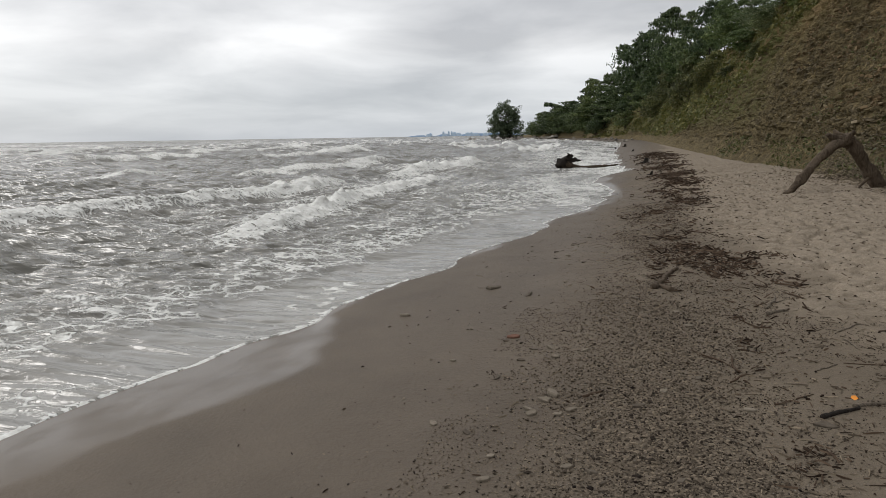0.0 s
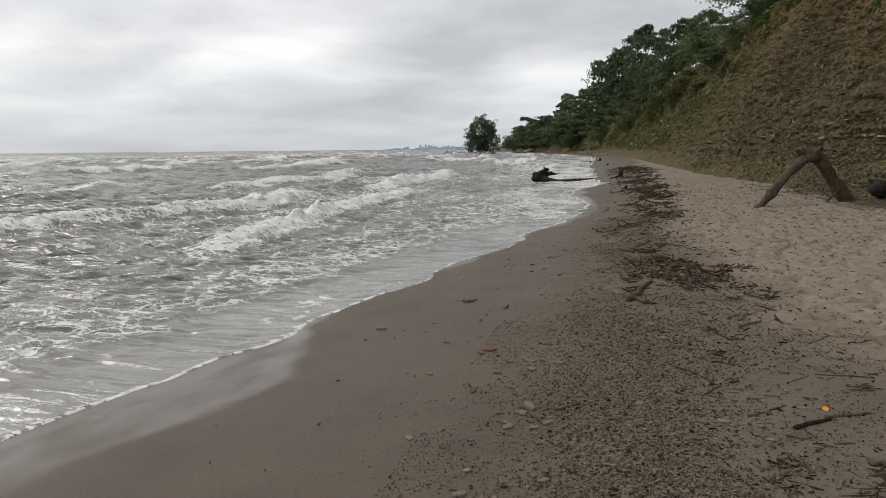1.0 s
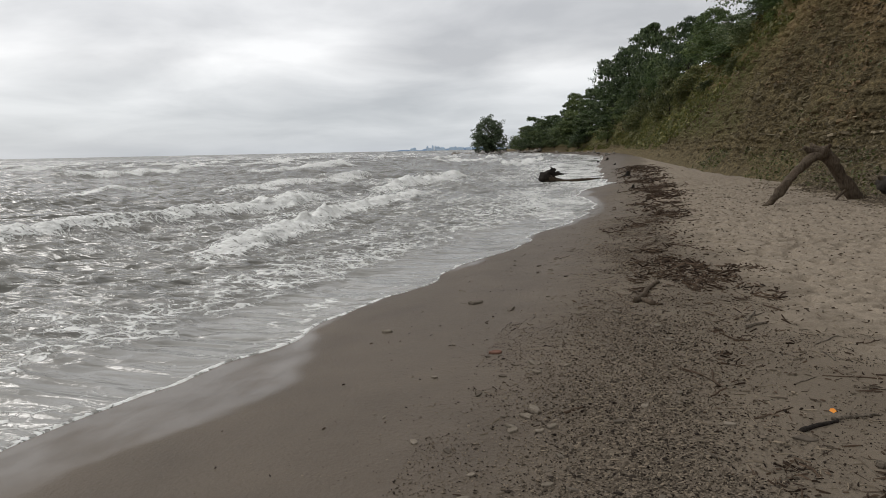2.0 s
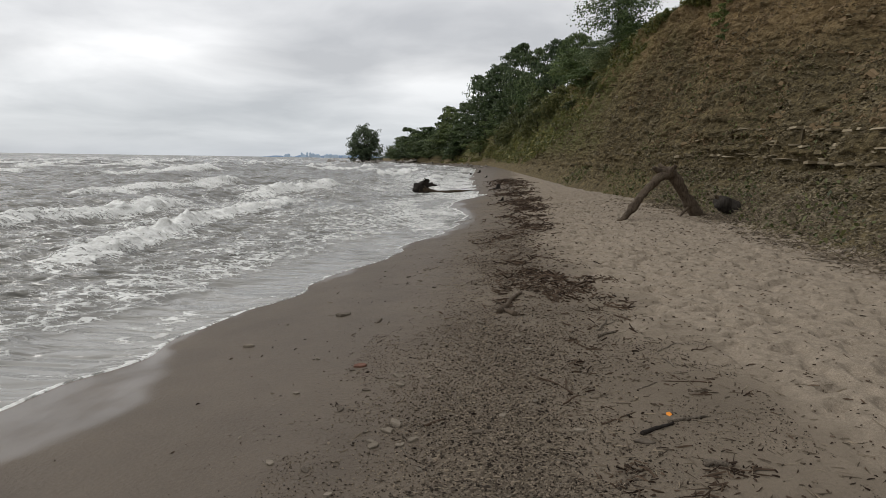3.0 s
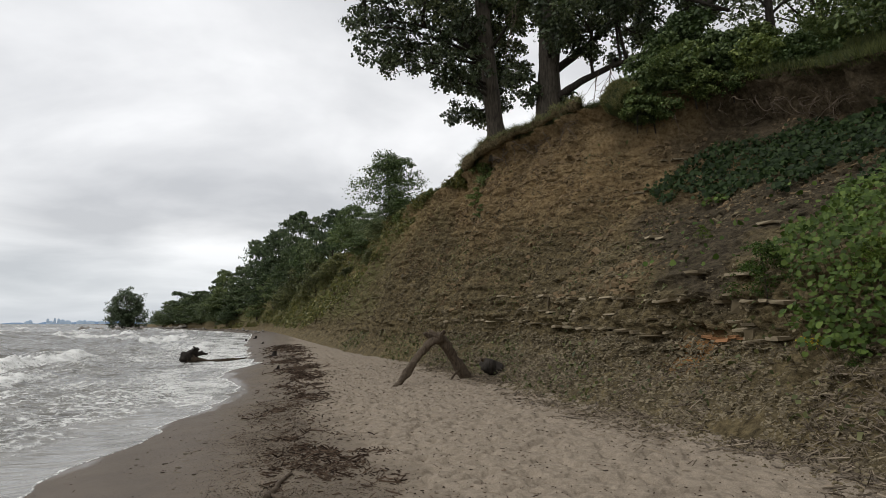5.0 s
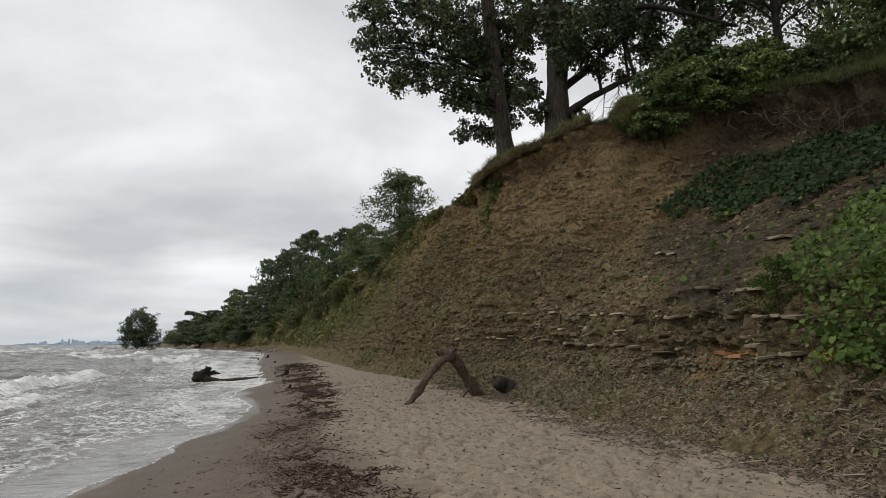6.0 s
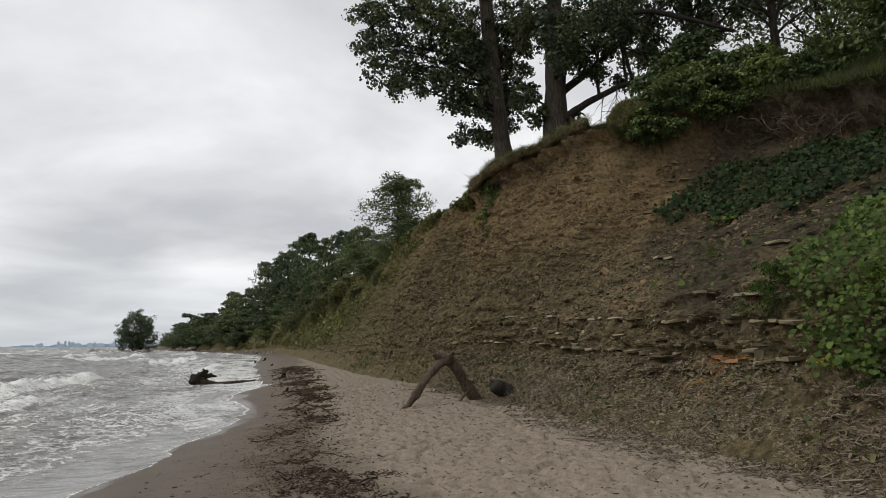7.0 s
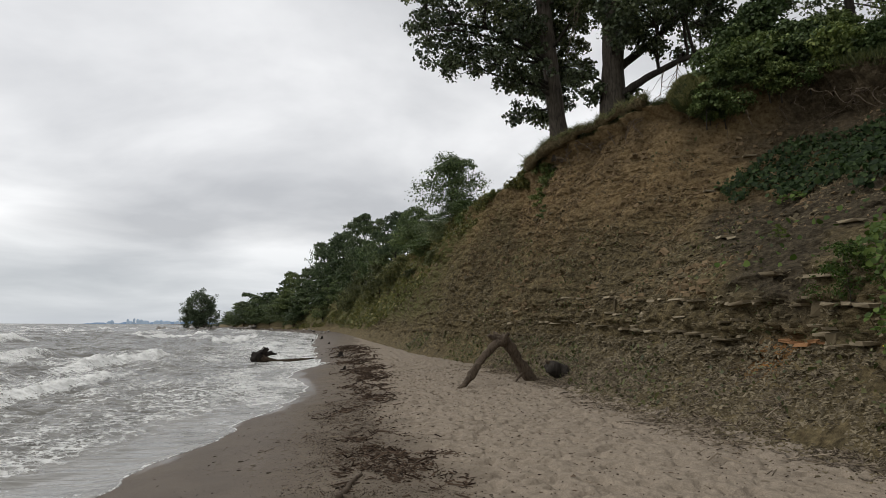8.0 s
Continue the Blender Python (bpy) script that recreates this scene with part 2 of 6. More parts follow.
def leaf_material(name, dark, mid, light, rough=0.55, through=0.25, spec=0.35):
    k = Mat(name, rough, spec)
    c = k.ramp(k.island(), [(0.0, dark), (0.55, mid), (1.0, light)])
    c = k.mix(0.45, c, k.ramp(k.noise(0.9, 2.0), [(0.3, (0.6, 0.62, 0.6)), (0.7, (1.3, 1.27, 1.2))]), "MULTIPLY")
    c = k.mix(0.8, c, k.ramp(k.each(), [(0.0, (0.48, 0.58, 0.56)), (0.5, (1.0, 1.0, 1.0)), (1.0, (1.48, 1.34, 1.05))]), "MULTIPLY")
    m = k.done(c)
    tr = k.t.nodes.new("ShaderNodeBsdfTranslucent")
    k.t.links.new(c, tr.inputs["Color"])
    mx = k.t.nodes.new("ShaderNodeMixShader")
    mx.inputs[0].default_value = through
    k.t.links.new(k.b.outputs[0], mx.inputs[1])
    k.t.links.new(tr.outputs[0], mx.inputs[2])
    k.t.links.new(mx.outputs[0], k.t.nodes["Material Output"].inputs["Surface"])
    return m


SAND, WATER, BLUFF = sand_material(), water_material(), bluff_material()
PEBBLE = stone_material("shingle", (0.012, 0.008, 0.006), (0.250, 0.202, 0.150))
SHARD = stone_material("shale_chips", (0.070, 0.056, 0.033), (0.205, 0.167, 0.102))
SHARD_PALE = stone_material("pale_shale_flakes", (0.070, 0.056, 0.035), (0.245, 0.203, 0.132))
SHARD_CLAY = stone_material("clay_chips", (0.105, 0.075, 0.040), (0.225, 0.160, 0.092))
SLAB = stone_material("siltstone_slab", (0.15, 0.122, 0.078), (0.345, 0.288, 0.195), True)
BLOCK = stone_material("jointed_shale_block", (0.066, 0.052, 0.031), (0.130, 0.104, 0.062), True)
SLAB_RUST = stone_material("rusty_slab", (0.22, 0.11, 0.05), (0.32, 0.17, 0.08), True)
STONE = stone_material("flat_shale_stone", (0.085, 0.069, 0.053), (0.215, 0.183, 0.143), True)
STONE_RED = stone_material("brick_red_stone", (0.15, 0.080, 0.058), (0.20, 0.108, 0.078), True)
BOULDER = stone_material("grey_boulder", (0.16, 0.145, 0.125), (0.34, 0.31, 0.27), True)
DRIFT = wood_material("weathered_driftwood", (0.040, 0.028, 0.019), (0.135, 0.104, 0.074))
DRIFT_DARK = wood_material("waterlogged_wood", (0.010, 0.008, 0.007), (0.040, 0.032, 0.026), 0.8)
BARK = wood_material("grey_bark", (0.034, 0.029, 0.023), (0.125, 0.106, 0.084), 0.9, (9, 9, 1.4))
BARK_DARK = wood_material("dark_bark", (0.02, 0.017, 0.014), (0.07, 0.06, 0.05), 0.9, (9, 9, 1.4))
STICK = wood_material("grey_stick", (0.06, 0.048, 0.036), (0.24, 0.2, 0.155), 0.85, (30, 30, 30))
WRACK = litter_material("dark_wrack", (0.016, 0.010, 0.007), (0.115, 0.080, 0.055))
STRAW = litter_material("dead_stalks", (0.055, 0.042, 0.03), (0.27, 0.22, 0.16))
ROOT = wood_material("bare_roots", (0.07, 0.05, 0.035), (0.22, 0.175, 0.13), 0.9, (20, 20, 20))
LEAF_COTTON = leaf_material("cottonwood_leaves", (0.024, 0.036, 0.014), (0.062, 0.085, 0.036), (0.150, 0.180, 0.095), 0.45, 0.32, 0.5)
LEAF_WOOD = leaf_material("woodland_leaves", (0.034, 0.058, 0.018), (0.090, 0.132, 0.042), (0.19, 0.245, 0.095))
LEAF_DARK = leaf_material("dark_woodland_leaves", (0.034, 0.054, 0.020), (0.078, 0.112, 0.042), (0.150, 0.190, 0.085))
LEAF_WILLOW = leaf_material("willow_leaves", (0.050, 0.070, 0.038), (0.118, 0.150, 0.084), (0.210, 0.245, 0.145))
LEAF_GREY = leaf_material("grey_green_leaves", (0.062, 0.092, 0.040), (0.150, 0.190, 0.090), (0.265, 0.305, 0.165))
LEAF_SHRUB = leaf_material("shrub_leaves", (0.044, 0.072, 0.020), (0.115, 0.165, 0.050), (0.23, 0.285, 0.105))
# blue-green upper leaves, their colour darkened further for shade below the lip
LEAF_VINE = leaf_material("shade_darkened_vine_leaves", (0.012, 0.026, 0.006), (0.027, 0.050, 0.012), (0.054, 0.084, 0.022), 0.6, 0.2, 0.2)
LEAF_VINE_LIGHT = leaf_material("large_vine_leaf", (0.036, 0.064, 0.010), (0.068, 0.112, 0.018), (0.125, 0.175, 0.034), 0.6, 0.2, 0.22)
WEED = leaf_material("slope_weeds", (0.050, 0.060, 0.020), (0.105, 0.118, 0.042), (0.195, 0.190, 0.078))
# greener than GRASS, with the shade of the trees overhead in its colour
GRASS_BANK = leaf_material("shade_tinted_bank_grass", (0.024, 0.036, 0.010), (0.055, 0.072, 0.018), (0.115, 0.125, 0.040), 0.7)
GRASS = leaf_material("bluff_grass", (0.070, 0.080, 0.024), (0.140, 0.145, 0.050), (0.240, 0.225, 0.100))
ORANGE = Mat("orange_leaf", 0.6).done((0.75, 0.26, 0.02))
YELLOW = litter_material("yellow_flowers", (0.45, 0.33, 0.03), (0.6, 0.48, 0.06))
# blue haze of the distance is mixed into these two base colours
FAR_LAND = Mat("haze_tinted_far_shore", 0.95, 0.1).done((0.17, 0.245, 0.35))
FAR_WALL = Mat("haze_tinted_concrete", 0.9, 0.1).done((0.46, 0.57, 0.69))


# ---- mesh helpers ----
rng = np.random.default_rng(7)


def vnoise(x, y, z, seed=0):
    """Smooth lattice noise in -1..1 on arrays."""
    x, y, z = np.broadcast_arrays(np.asarray(x, float), np.asarray(y, float), np.asarray(z, float))
    ix, iy, iz = np.floor(x).astype(np.int64), np.floor(y).astype(np.int64), np.floor(z).astype(np.int64)
    fx, fy, fz = x - ix, y - iy, z - iz
    fx, fy, fz = (f * f * (3 - 2 * f) for f in (fx, fy, fz))

    def h(i, j, k):
        n = (i * 374761393 + j * 668265263 + k * 2147483647 + seed * 974711) & 0xFFFFFFFF
        n = ((n ^ (n >> 13)) * 1274126177) & 0xFFFFFFFF
        n = ((n ^ (n >> 16)) * 2246822519) & 0xFFFFFFFF
        return ((n ^ (n >> 15)) & 0xFFFF) / 32767.5 - 1

    out = 0
    for di, wx in ((0, 1 - fx), (1, fx)):
        for dj, wy in ((0, 1 - fy), (1, fy)):
            for dk, wz in ((0, 1 - fz), (1, fz)):
                out = out + wx * wy * wz * h(ix + di, iy + dj, iz + dk)
    return out


def fbm(x, y, z=0.0, octaves=4, gain=0.5, seed=0):
    out, amp = 0, 1.0
    for o in range(octaves):
        f = 2.0 ** o
        out = out + amp * vnoise(np.asarray(x) * f, np.asarray(y) * f, np.asarray(z) * f, seed + o)
        amp *= gain
    return out


def smooth(x, a, b):
    t = np.clip((np.asarray(x, float) - a) / (b - a), 0, 1)
    return t * t * (3 - 2 * t)


def raw(name, verts, faces, material=None, shade=True):
    """A mesh from arrays; all faces have the same number of corners."""
    verts, faces = np.asarray(verts, np.float32), np.asarray(faces, np.int32)
    me = bpy.data.meshes.new(name)
    me.vertices.add(len(verts))
    me.vertices.foreach_set("co", verts.ravel())
    n, k = faces.shape
    me.loops.add(n * k)
    me.loops.foreach_set("vertex_index", faces.ravel())
    me.polygons.add(n)
    me.polygons.foreach_set("loop_start", np.arange(0, n * k, k, dtype=np.int32))
    me.update(calc_edges=True)
    me.polygons.foreach_set("use_smooth", np.full(n, shade))
    if material:
        me.materials.append(material)
    me.validate()
    return me


def layer(me, name, values):
    at = me.attributes.new(name, "FLOAT", "POINT")
    at.data.foreach_set("value", np.asarray(values, np.float32).ravel())


def grid_faces(rows, cols):
    i = np.arange(rows * cols).reshape(rows, cols)
    return np.stack([i[:-1, :-1], i[:-1, 1:], i[1:, 1:], i[1:, :-1]], -1).reshape(-1, 4)


def thing(name, place=(0, 0, 0), **tags):
    ob = new(name)
    ob.location = place
    ob.empty_display_size = 0.1
    return tagged(ob, **tags)


def child(name, me, parent, label="", m=None, kind=""):
    ob = new(name, me)
    ob.parent = parent
    if m is not None:
        ob.matrix_basis = m
    return tagged(ob, label=label, kind=kind)


def tubes(paths, sides=6, rough=0.0, seed=0):
    """Verts and quads of tapered tubes; each path is a list of (x, y, z, radius). Ends are drawn to a point."""
    V, F, base = [], [], 0
    r = np.random.default_rng(seed)
    ang = np.arange(sides) * 2 * np.pi / sides
    for path in paths:
        p = np.asarray(path, float)
        c, rad = p[:, :3], p[:, 3]
        c = np.vstack([c[:1], c, c[-1:]])
        rad = np.concatenate([[rad[0] * 0.02], rad, [rad[-1] * 0.02]])
        t = np.gradient(c, axis=0)
        t[0], t[-1] = t[1], t[-2]
        t /= np.linalg.norm(t, axis=1, keepdims=True) + 1e-9
        up = np.where(np.abs(t[:, 2:3]) > 0.9, [[1.0, 0, 0]], [[0, 0, 1.0]])
        a = np.cross(t, up)
        a /= np.linalg.norm(a, axis=1, keepdims=True) + 1e-9
        b = np.cross(t, a)
        k = rad[:, None] * (1 + rough * r.normal(size=(len(rad), sides)))
        ring = c[:, None] + k[..., None] * (np.cos(ang)[None, :, None] * a[:, None] + np.sin(ang)[None, :, None] * b[:, None])
        n = len(rad)
        i = base + np.arange(n * sides).reshape(n, sides)
        j = np.roll(i, -1, 1)
        V.append(ring.reshape(-1, 3))
        F.append(np.stack([i[:-1], i[1:], j[1:], j[:-1]], -1).reshape(-1, 4))
        base += n * sides
    return np.vstack(V), np.vstack(F)


def bent(a, b, ra, rb, n=6, wander=0.06, r=None, sag=0.0):
    """A wandering path from a to b with radii from ra to rb."""
    r = r or rng
    a, b = np.asarray(a, float), np.asarray(b, float)
    t = np.linspace(0, 1, n)[:, None]
    p = a + (b - a) * t
    length = np.linalg.norm(b - a)
    w = np.cumsum(r.normal(size=(n, 3)), 0) * wander * length / math.sqrt(n)
    w -= w[0] + (w[-1] - w[0]) * t
    p = p + w
    p[:, 2] -= sag * np.sin(np.pi * t[:, 0])
    return np.hstack([p, ra + (rb - ra) * t])


def spin(n, r):
    """n random rotation matrices."""
    q = r.normal(size=(n, 4))
    q /= np.linalg.norm(q, axis=1, keepdims=True)
    w, x, y, z = q.T
    return np.stack([np.stack([1 - 2 * (y * y + z * z), 2 * (x * y - z * w), 2 * (x * z + y * w)], -1),
                     np.stack([2 * (x * y + z * w), 1 - 2 * (x * x + z * z), 2 * (y * z - x * w)], -1),
                     np.stack([2 * (x * z - y * w), 2 * (y * z + x * w), 1 - 2 * (x * x + y * y)], -1)], -2)


def yaws(n, r, tilt=0.25):
    """n rotations about z, with a slight tilt."""
    a = r.uniform(0, 2 * np.pi, n)
    c, s, o = np.cos(a), np.sin(a), np.zeros(n)
    R = np.stack([np.stack([c, -s, o], -1), np.stack([s, c, o], -1), np.stack([o, o, o + 1], -1)], -2)
    tx, ty = r.normal(size=(2, n)) * tilt
    T = np.stack([np.stack([o + 1, o, tx], -1), np.stack([o, o + 1, ty], -1), np.stack([-tx, -ty, o + 1], -1)], -2)
    return T @ R


def scatter(verts, faces, places, turns, sizes):
    """Many copies of one small form in one set of arrays. sizes: n x 3."""
    n, k = len(places), len(verts)
    P = np.einsum("nij,nkj->nki", turns, verts[None] * sizes[:, None]) + places[:, None]
    return P.reshape(-1, 3), (faces[None] + (np.arange(n) * k)[:, None, None]).reshape(-1, faces.shape[1])


LEAF_V = np.array([(0, -0.5, 0), (0.36, -0.12, 0.10), (0, 0.5, 0.0), (-0.36, -0.12, 0.10)])
LEAF_F = np.array([(0, 1, 2), (0, 2, 3)])
CHIP_V = np.array([(-0.5, -0.42, -0.5), (0.5, -0.3, -0.5), (0.38, 0.5, -0.5), (-0.42, 0.36, -0.5),
                   (-0.42, -0.34, 0.5), (0.4, -0.24, 0.5), (0.3, 0.4, 0.5), (-0.34, 0.3, 0.5)])
CHIP_F = np.array([(0, 3, 2, 1), (4, 5, 6, 7), (0, 1, 5, 4), (1, 2, 6, 5), (2, 3, 7, 6), (3, 0, 4, 7)])
PEB_V = np.array([(0.5, 0, 0), (0.26, 0.42, 0.05), (-0.24, 0.45, 0), (-0.5, 0.03, -0.04), (-0.27, -0.42, 0), (0.27, -0.4, 0.04),
                  (0.2, 0.05, 0.5), (-0.16, 0.14, 0.46), (-0.08, -0.2, 0.5), (0, 0, -0.5)])
PEB_F = np.array([(0, 1, 6), (1, 7, 6), (1, 2, 7), (2, 3, 7), (3, 8, 7), (3, 4, 8), (4, 5, 8), (5, 6, 8), (5, 0, 6), (6, 7, 8),
                  (1, 0, 9), (2, 1, 9), (3, 2, 9), (4, 3, 9), (5, 4, 9), (0, 5, 9)])
STICK_V = np.array([(-0.5, 0.5, -0.3), (-0.5, -0.5, -0.3), (-0.5, 0, 0.6), (0, 0.75, 0), (0, -0.3, -0.2), (0, 0.2, 0.8),
                    (0.5, 0.2, -0.3), (0.5, -0.5, -0.2), (0.5, -0.1, 0.4)])
STICK_F = np.array([(0, 1, 4, 3), (1, 2, 5, 4), (2, 0, 3, 5), (3, 4, 7, 6), (4, 5, 8, 7), (5, 3, 6, 8)])
BLADE_V = np.array([(-0.5, 0, 0), (0.5, 0, 0), (0.35, 0.1, 0.55), (-0.25, 0.1, 0.55), (0.05, 0.35, 1.0), (0.0, 0.35, 1.0)])
BLADE_F = np.array([(0, 1, 2, 3), (3, 2, 4, 5)])


def bend_line(points):
    """A smooth function through (v, value) pairs."""
    v, u = np.array(points, float).T

    def f(q):
        q = np.asarray(q, float)
        soft = np.where(np.abs(q) < 60, 1.2, 8.0)
        return sum(w * np.interp(q + o * soft, v, u) for o, w in ((-1, 0.2), (-0.5, 0.2), (0, 0.2), (0.5, 0.2), (1, 0.2)))
    return f


# ---- plan: y runs along the beach, x from the lake to the bluff, z = 0 is the lake ----
shore = bend_line([(-200, -14), (-60, -6.5), (0, -4.8), (3.5, -4.3), (8, -3.75), (12, -3.1), (16, -2.3), (20, -1.65), (23, -1.25), (26, -2.1),
                   (30, -2.9), (36, -1.5), (42, -2.4), (70, -4.1), (105, -5), (150, -6.7), (200, -17), (260, -36), (330, -65), (500, -112),
                   (1000, -230), (3500, -930), (6000, -1600)])
toe = bend_line([(-200, 6.4), (0, 6.3), (9, 6.0), (14, 5.9), (19, 6.1), (23, 5.5), (35, 3.8), (59, 2.3), (100, 0.2), (126, -1.4), (150, -3.5),
                 (200, -13), (260, -31), (330, -58), (500, -104), (1000, -220), (3500, -915), (6000, -1580)])
lip = bend_line([(-200, 16), (0, 15.2), (15, 15.0), (18.6, 15.0), (19.8, 13.6), (20.8, 11.3), (22.4, 10.5), (24.5, 10.1), (26.5, 9.1), (28.6, 8.7),
                 (30, 8.2), (33.6, 7.5), (59, 6.6), (100, 5), (126, 3.4), (150, 1.2), (200, -8), (260, -25), (330, -52), (500, -98), (1000, -214), (6000, -1574)])
crest = bend_line([(-200, 9.0), (13, 9.1), (15.5, 9.6), (17.4, 10.2), (18.6, 10.5), (19.8, 10.4), (21, 10.2), (24.5, 10.1), (28.4, 10.0), (30.0, 9.1), (33.6, 9.0), (45, 9.4), (100, 9.2),
                   (200, 9), (260, 6), (330, 2.2), (500, 2.0), (6000, 2.0)])


def land(u, v):
    """Height of the beach and lake bed."""
    s = shore(v)
    w, d = toe(v) - s, u - s
    z = np.where(d > 0, np.interp(d / w, [0, 0.34, 0.41, 0.6, 1, 3], [0, 0.36, 0.42, 0.52, 0.62, 0.9]), np.maximum(d * 0.09, -4))
    spit = np.exp(-(((u + 54.0) / 20.0) ** 4) - ((v - 275.0) / 7.0) ** 2)
    return np.maximum(z, z + spit * (0.9 - z))


def dry_edge(v):
    return np.interp(v, [-10, 2.5, 4, 6, 9, 14], [1.2, 1.25, 1.0, 0.55, 0.15, 0.0])


def sand(u, v):
    """The beach with its trodden, uneven surface."""
    u, v = np.asarray(u, float), np.asarray(v, float)
    near = 1 - smooth(np.abs(v), 30, 60)
    dryness = smooth(u - dry_edge(v) + 0.35 * fbm(u * 0.9, v * 0.9, 0, 3, 0.5, 5), 0.55, 1.3)
    steps = vnoise(u * 7.4 + 0.6 * vnoise(u * 2.1, v * 2.1, 0, 12), v * 6.6, 0, 11)
    tread = -0.058 * smooth(-steps, 0.0, 0.55) + 0.012 * fbm(u * 12, v * 11, 2, 2, 0.6, 14) + 0.020 * fbm(u * 1.6, v * 1.4, 1, 2, 0.5, 13)
    grit = np.exp(-((u - 0.05) / 0.9) ** 2)
    return land(u, v) + near * (dryness * tread + 0.010 * grit * fbm(u * 7, v * 7, 2, 2, 0.5, 17) + 0.012 * fbm(u * 0.7, v * 0.5, 3, 2, 0.5, 19) * smooth(u - shore(v), 0.2, 2.5))


gu = np.concatenate([-np.geomspace(14, 5000, 26)[::-1], np.arange(-13.5, -5.5, 0.5), np.arange(-5.5, 0.1, 0.06), np.arange(0.1, 6.9, 0.036), np.arange(6.9, 7.4, 0.06), np.geomspace(7.4, 5000, 30)])
gv = np.concatenate([[-5000, -1500, -500, -200, -80, -40, -20, -10, -5], np.arange(-3, 1.5, 0.075), np.arange(1.5, 12, 0.036), np.arange(12, 32, 0.10), np.geomspace(32, 5000, 90)])
UU, VV = np.meshgrid(gu, gv)
ZZ = sand(UU, VV)
me = raw("ground", np.stack([UU, VV, ZZ], -1).reshape(-1, 3), grid_faces(*UU.shape), SAND)
d = UU - shore(VV)
wob = fbm(UU * 0.6, VV * 0.45, 0, 3, 0.5, 23)
layer(me, "dry", smooth(UU - dry_edge(VV) + 0.35 * fbm(UU * 0.9, VV * 0.9, 0, 3, 0.5, 5) + 0.12 * fbm(UU * 4, VV * 4, 0, 2, 0.5, 6), 0.45, 1.35))
layer(me, "wet", 1 - smooth(UU + 0.35 * wob, -1.6, 0.3))
reach = 0.45 + 0.55 * fbm(VV * 0.42, 2.5, 0, 2, 0.5, 25) + 0.95 * (1 - smooth(VV, 3.6, 6.8)) + 0.10 * fbm(UU * 1.5, VV * 2.2, 0, 3, 0.5, 26)
layer(me, "film", 1 - smooth(d - reach, -0.03, 0.16))
layer(me, "grit", np.exp(-((UU - 0.0 + 0.2 * wob) / 0.95) ** 2) * (1 - smooth(VV, 30, 70)))
ground = tagged(new("ground", me), "grey-brown sand beach sloping down into the lake", "beach", kind="structure")

# ---- the lake ----
BREAKERS = [  # distance from the axis, from, to, height, front, back
    (-8.8, 9.0, 31.0, 0.34, 0.5, 1.5), (-13.4, 6.0, 29.0, 0.56, 0.6, 2.3), (-12.5, 31.0, 47.0, 0.50, 0.6, 2.2), (-19.5, 26.0, 48.0, 0.45, 0.8, 2.6),
    (-27.0, 14.0, 34.0, 0.42, 0.9, 2.8), (-7.0, 52.0, 76.0, 0.38, 0.6, 2.0), (-48.0, 40.0, 66.0, 0.6, 1.0, 3.0), (-36.0, 52.0, 84.0, 0.5, 1.0, 3.0),
    (-15.0, 78.0, 108.0, 0.45, 0.9, 2.6), (-60.0, 75.0, 120.0, 0.6, 1.2, 3.4), (-30.0, 100.0, 150.0, 0.5, 1.1, 3.0), (-85.0, 60.0, 95.0, 0.6, 1.2, 3.4)]
au = np.concatenate([np.arange(-0.5, 5.0, 0.06), np.arange(5.0, 14, 0.09), np.arange(14, 34, 0.28), np.arange(34, 120, 0.9), np.geomspace(120, 4900, 60)])
wv = np.concatenate([[-5000, -900, -200, -60, -25, -10, -4], np.arange(-1, 3, 0.25), np.arange(3, 24, 0.085), np.arange(24, 60, 0.25), np.arange(60, 180, 1.0), np.geomspace(180, 4900, 60)])
AA, WV = np.meshgrid(au, wv)
near = np.exp(-np.abs(AA) / 6.0)
edge = shore(WV) + near * (0.40 * fbm(WV * 0.33, 0.5, 0, 3, 0.55, 31) * (1 - smooth(WV, 60, 120)) + 0.1 * fbm(WV * 1.6, 3.5, 0, 2, 0.5, 33))
WU = edge - AA
deep = smooth(AA, 0.6, 9.0)
fade = 1 - 0.6 * smooth(np.hypot(WU, WV), 400, 3000)
turn = 0.6 * fbm(WU * 0.05, WV * 0.05, 0, 2, 0.5, 41)
wave = 0.0
for length, height, angle, sh in ((9.5, 0.19, 12, 0), (5.2, 0.12, -14, 2), (3.0, 0.07, 30, 4), (14.0, 0.17, 3, 1)):
    a = radians(angle)
    ph = (WU * math.cos(a) + WV * math.sin(a)) * 2 * np.pi / length + 3.0 * turn + 1.6 * fbm(WU * 0.11, WV * 0.07, sh, 2, 0.5, 43) + sh
    wave = wave + height * (np.abs(np.sin(ph * 0.5)) * -2 + 1.3) * (0.6 + 0.6 * fbm(WU * 0.06, WV * 0.05, sh + 5, 2, 0.5, 47))
wave = wave * deep * fade * (1 + 0.9 * smooth(np.hypot(WU, WV), 40, 140))
ridge = lambda a, b, sd: 1 - 2 * np.abs(fbm(a, b, 0, 2, 0.5, sd))
chop = (0.060 * ridge(WU * 0.9 + WV * 0.2, WV * 0.45, 50) + 0.050 * ridge(WU * 1.3 + WV * 0.2, WV * 1.8 - WU * 0.2, 51)) * smooth(AA, 0.5, 4.5) * (0.55 + 0.45 * smooth(AA, 3, 9))
chop = chop + 0.10 * ridge(WU * 0.42 + WV * 0.1, WV * 0.25, 49) * smooth(AA, 6, 14) * fade
fine = ridge(WU * 2.6, WV * 4.2, 52)
mid_ridge = ridge(WU * 1.3 + WV * 0.2, WV * 1.8 - WU * 0.2, 51)
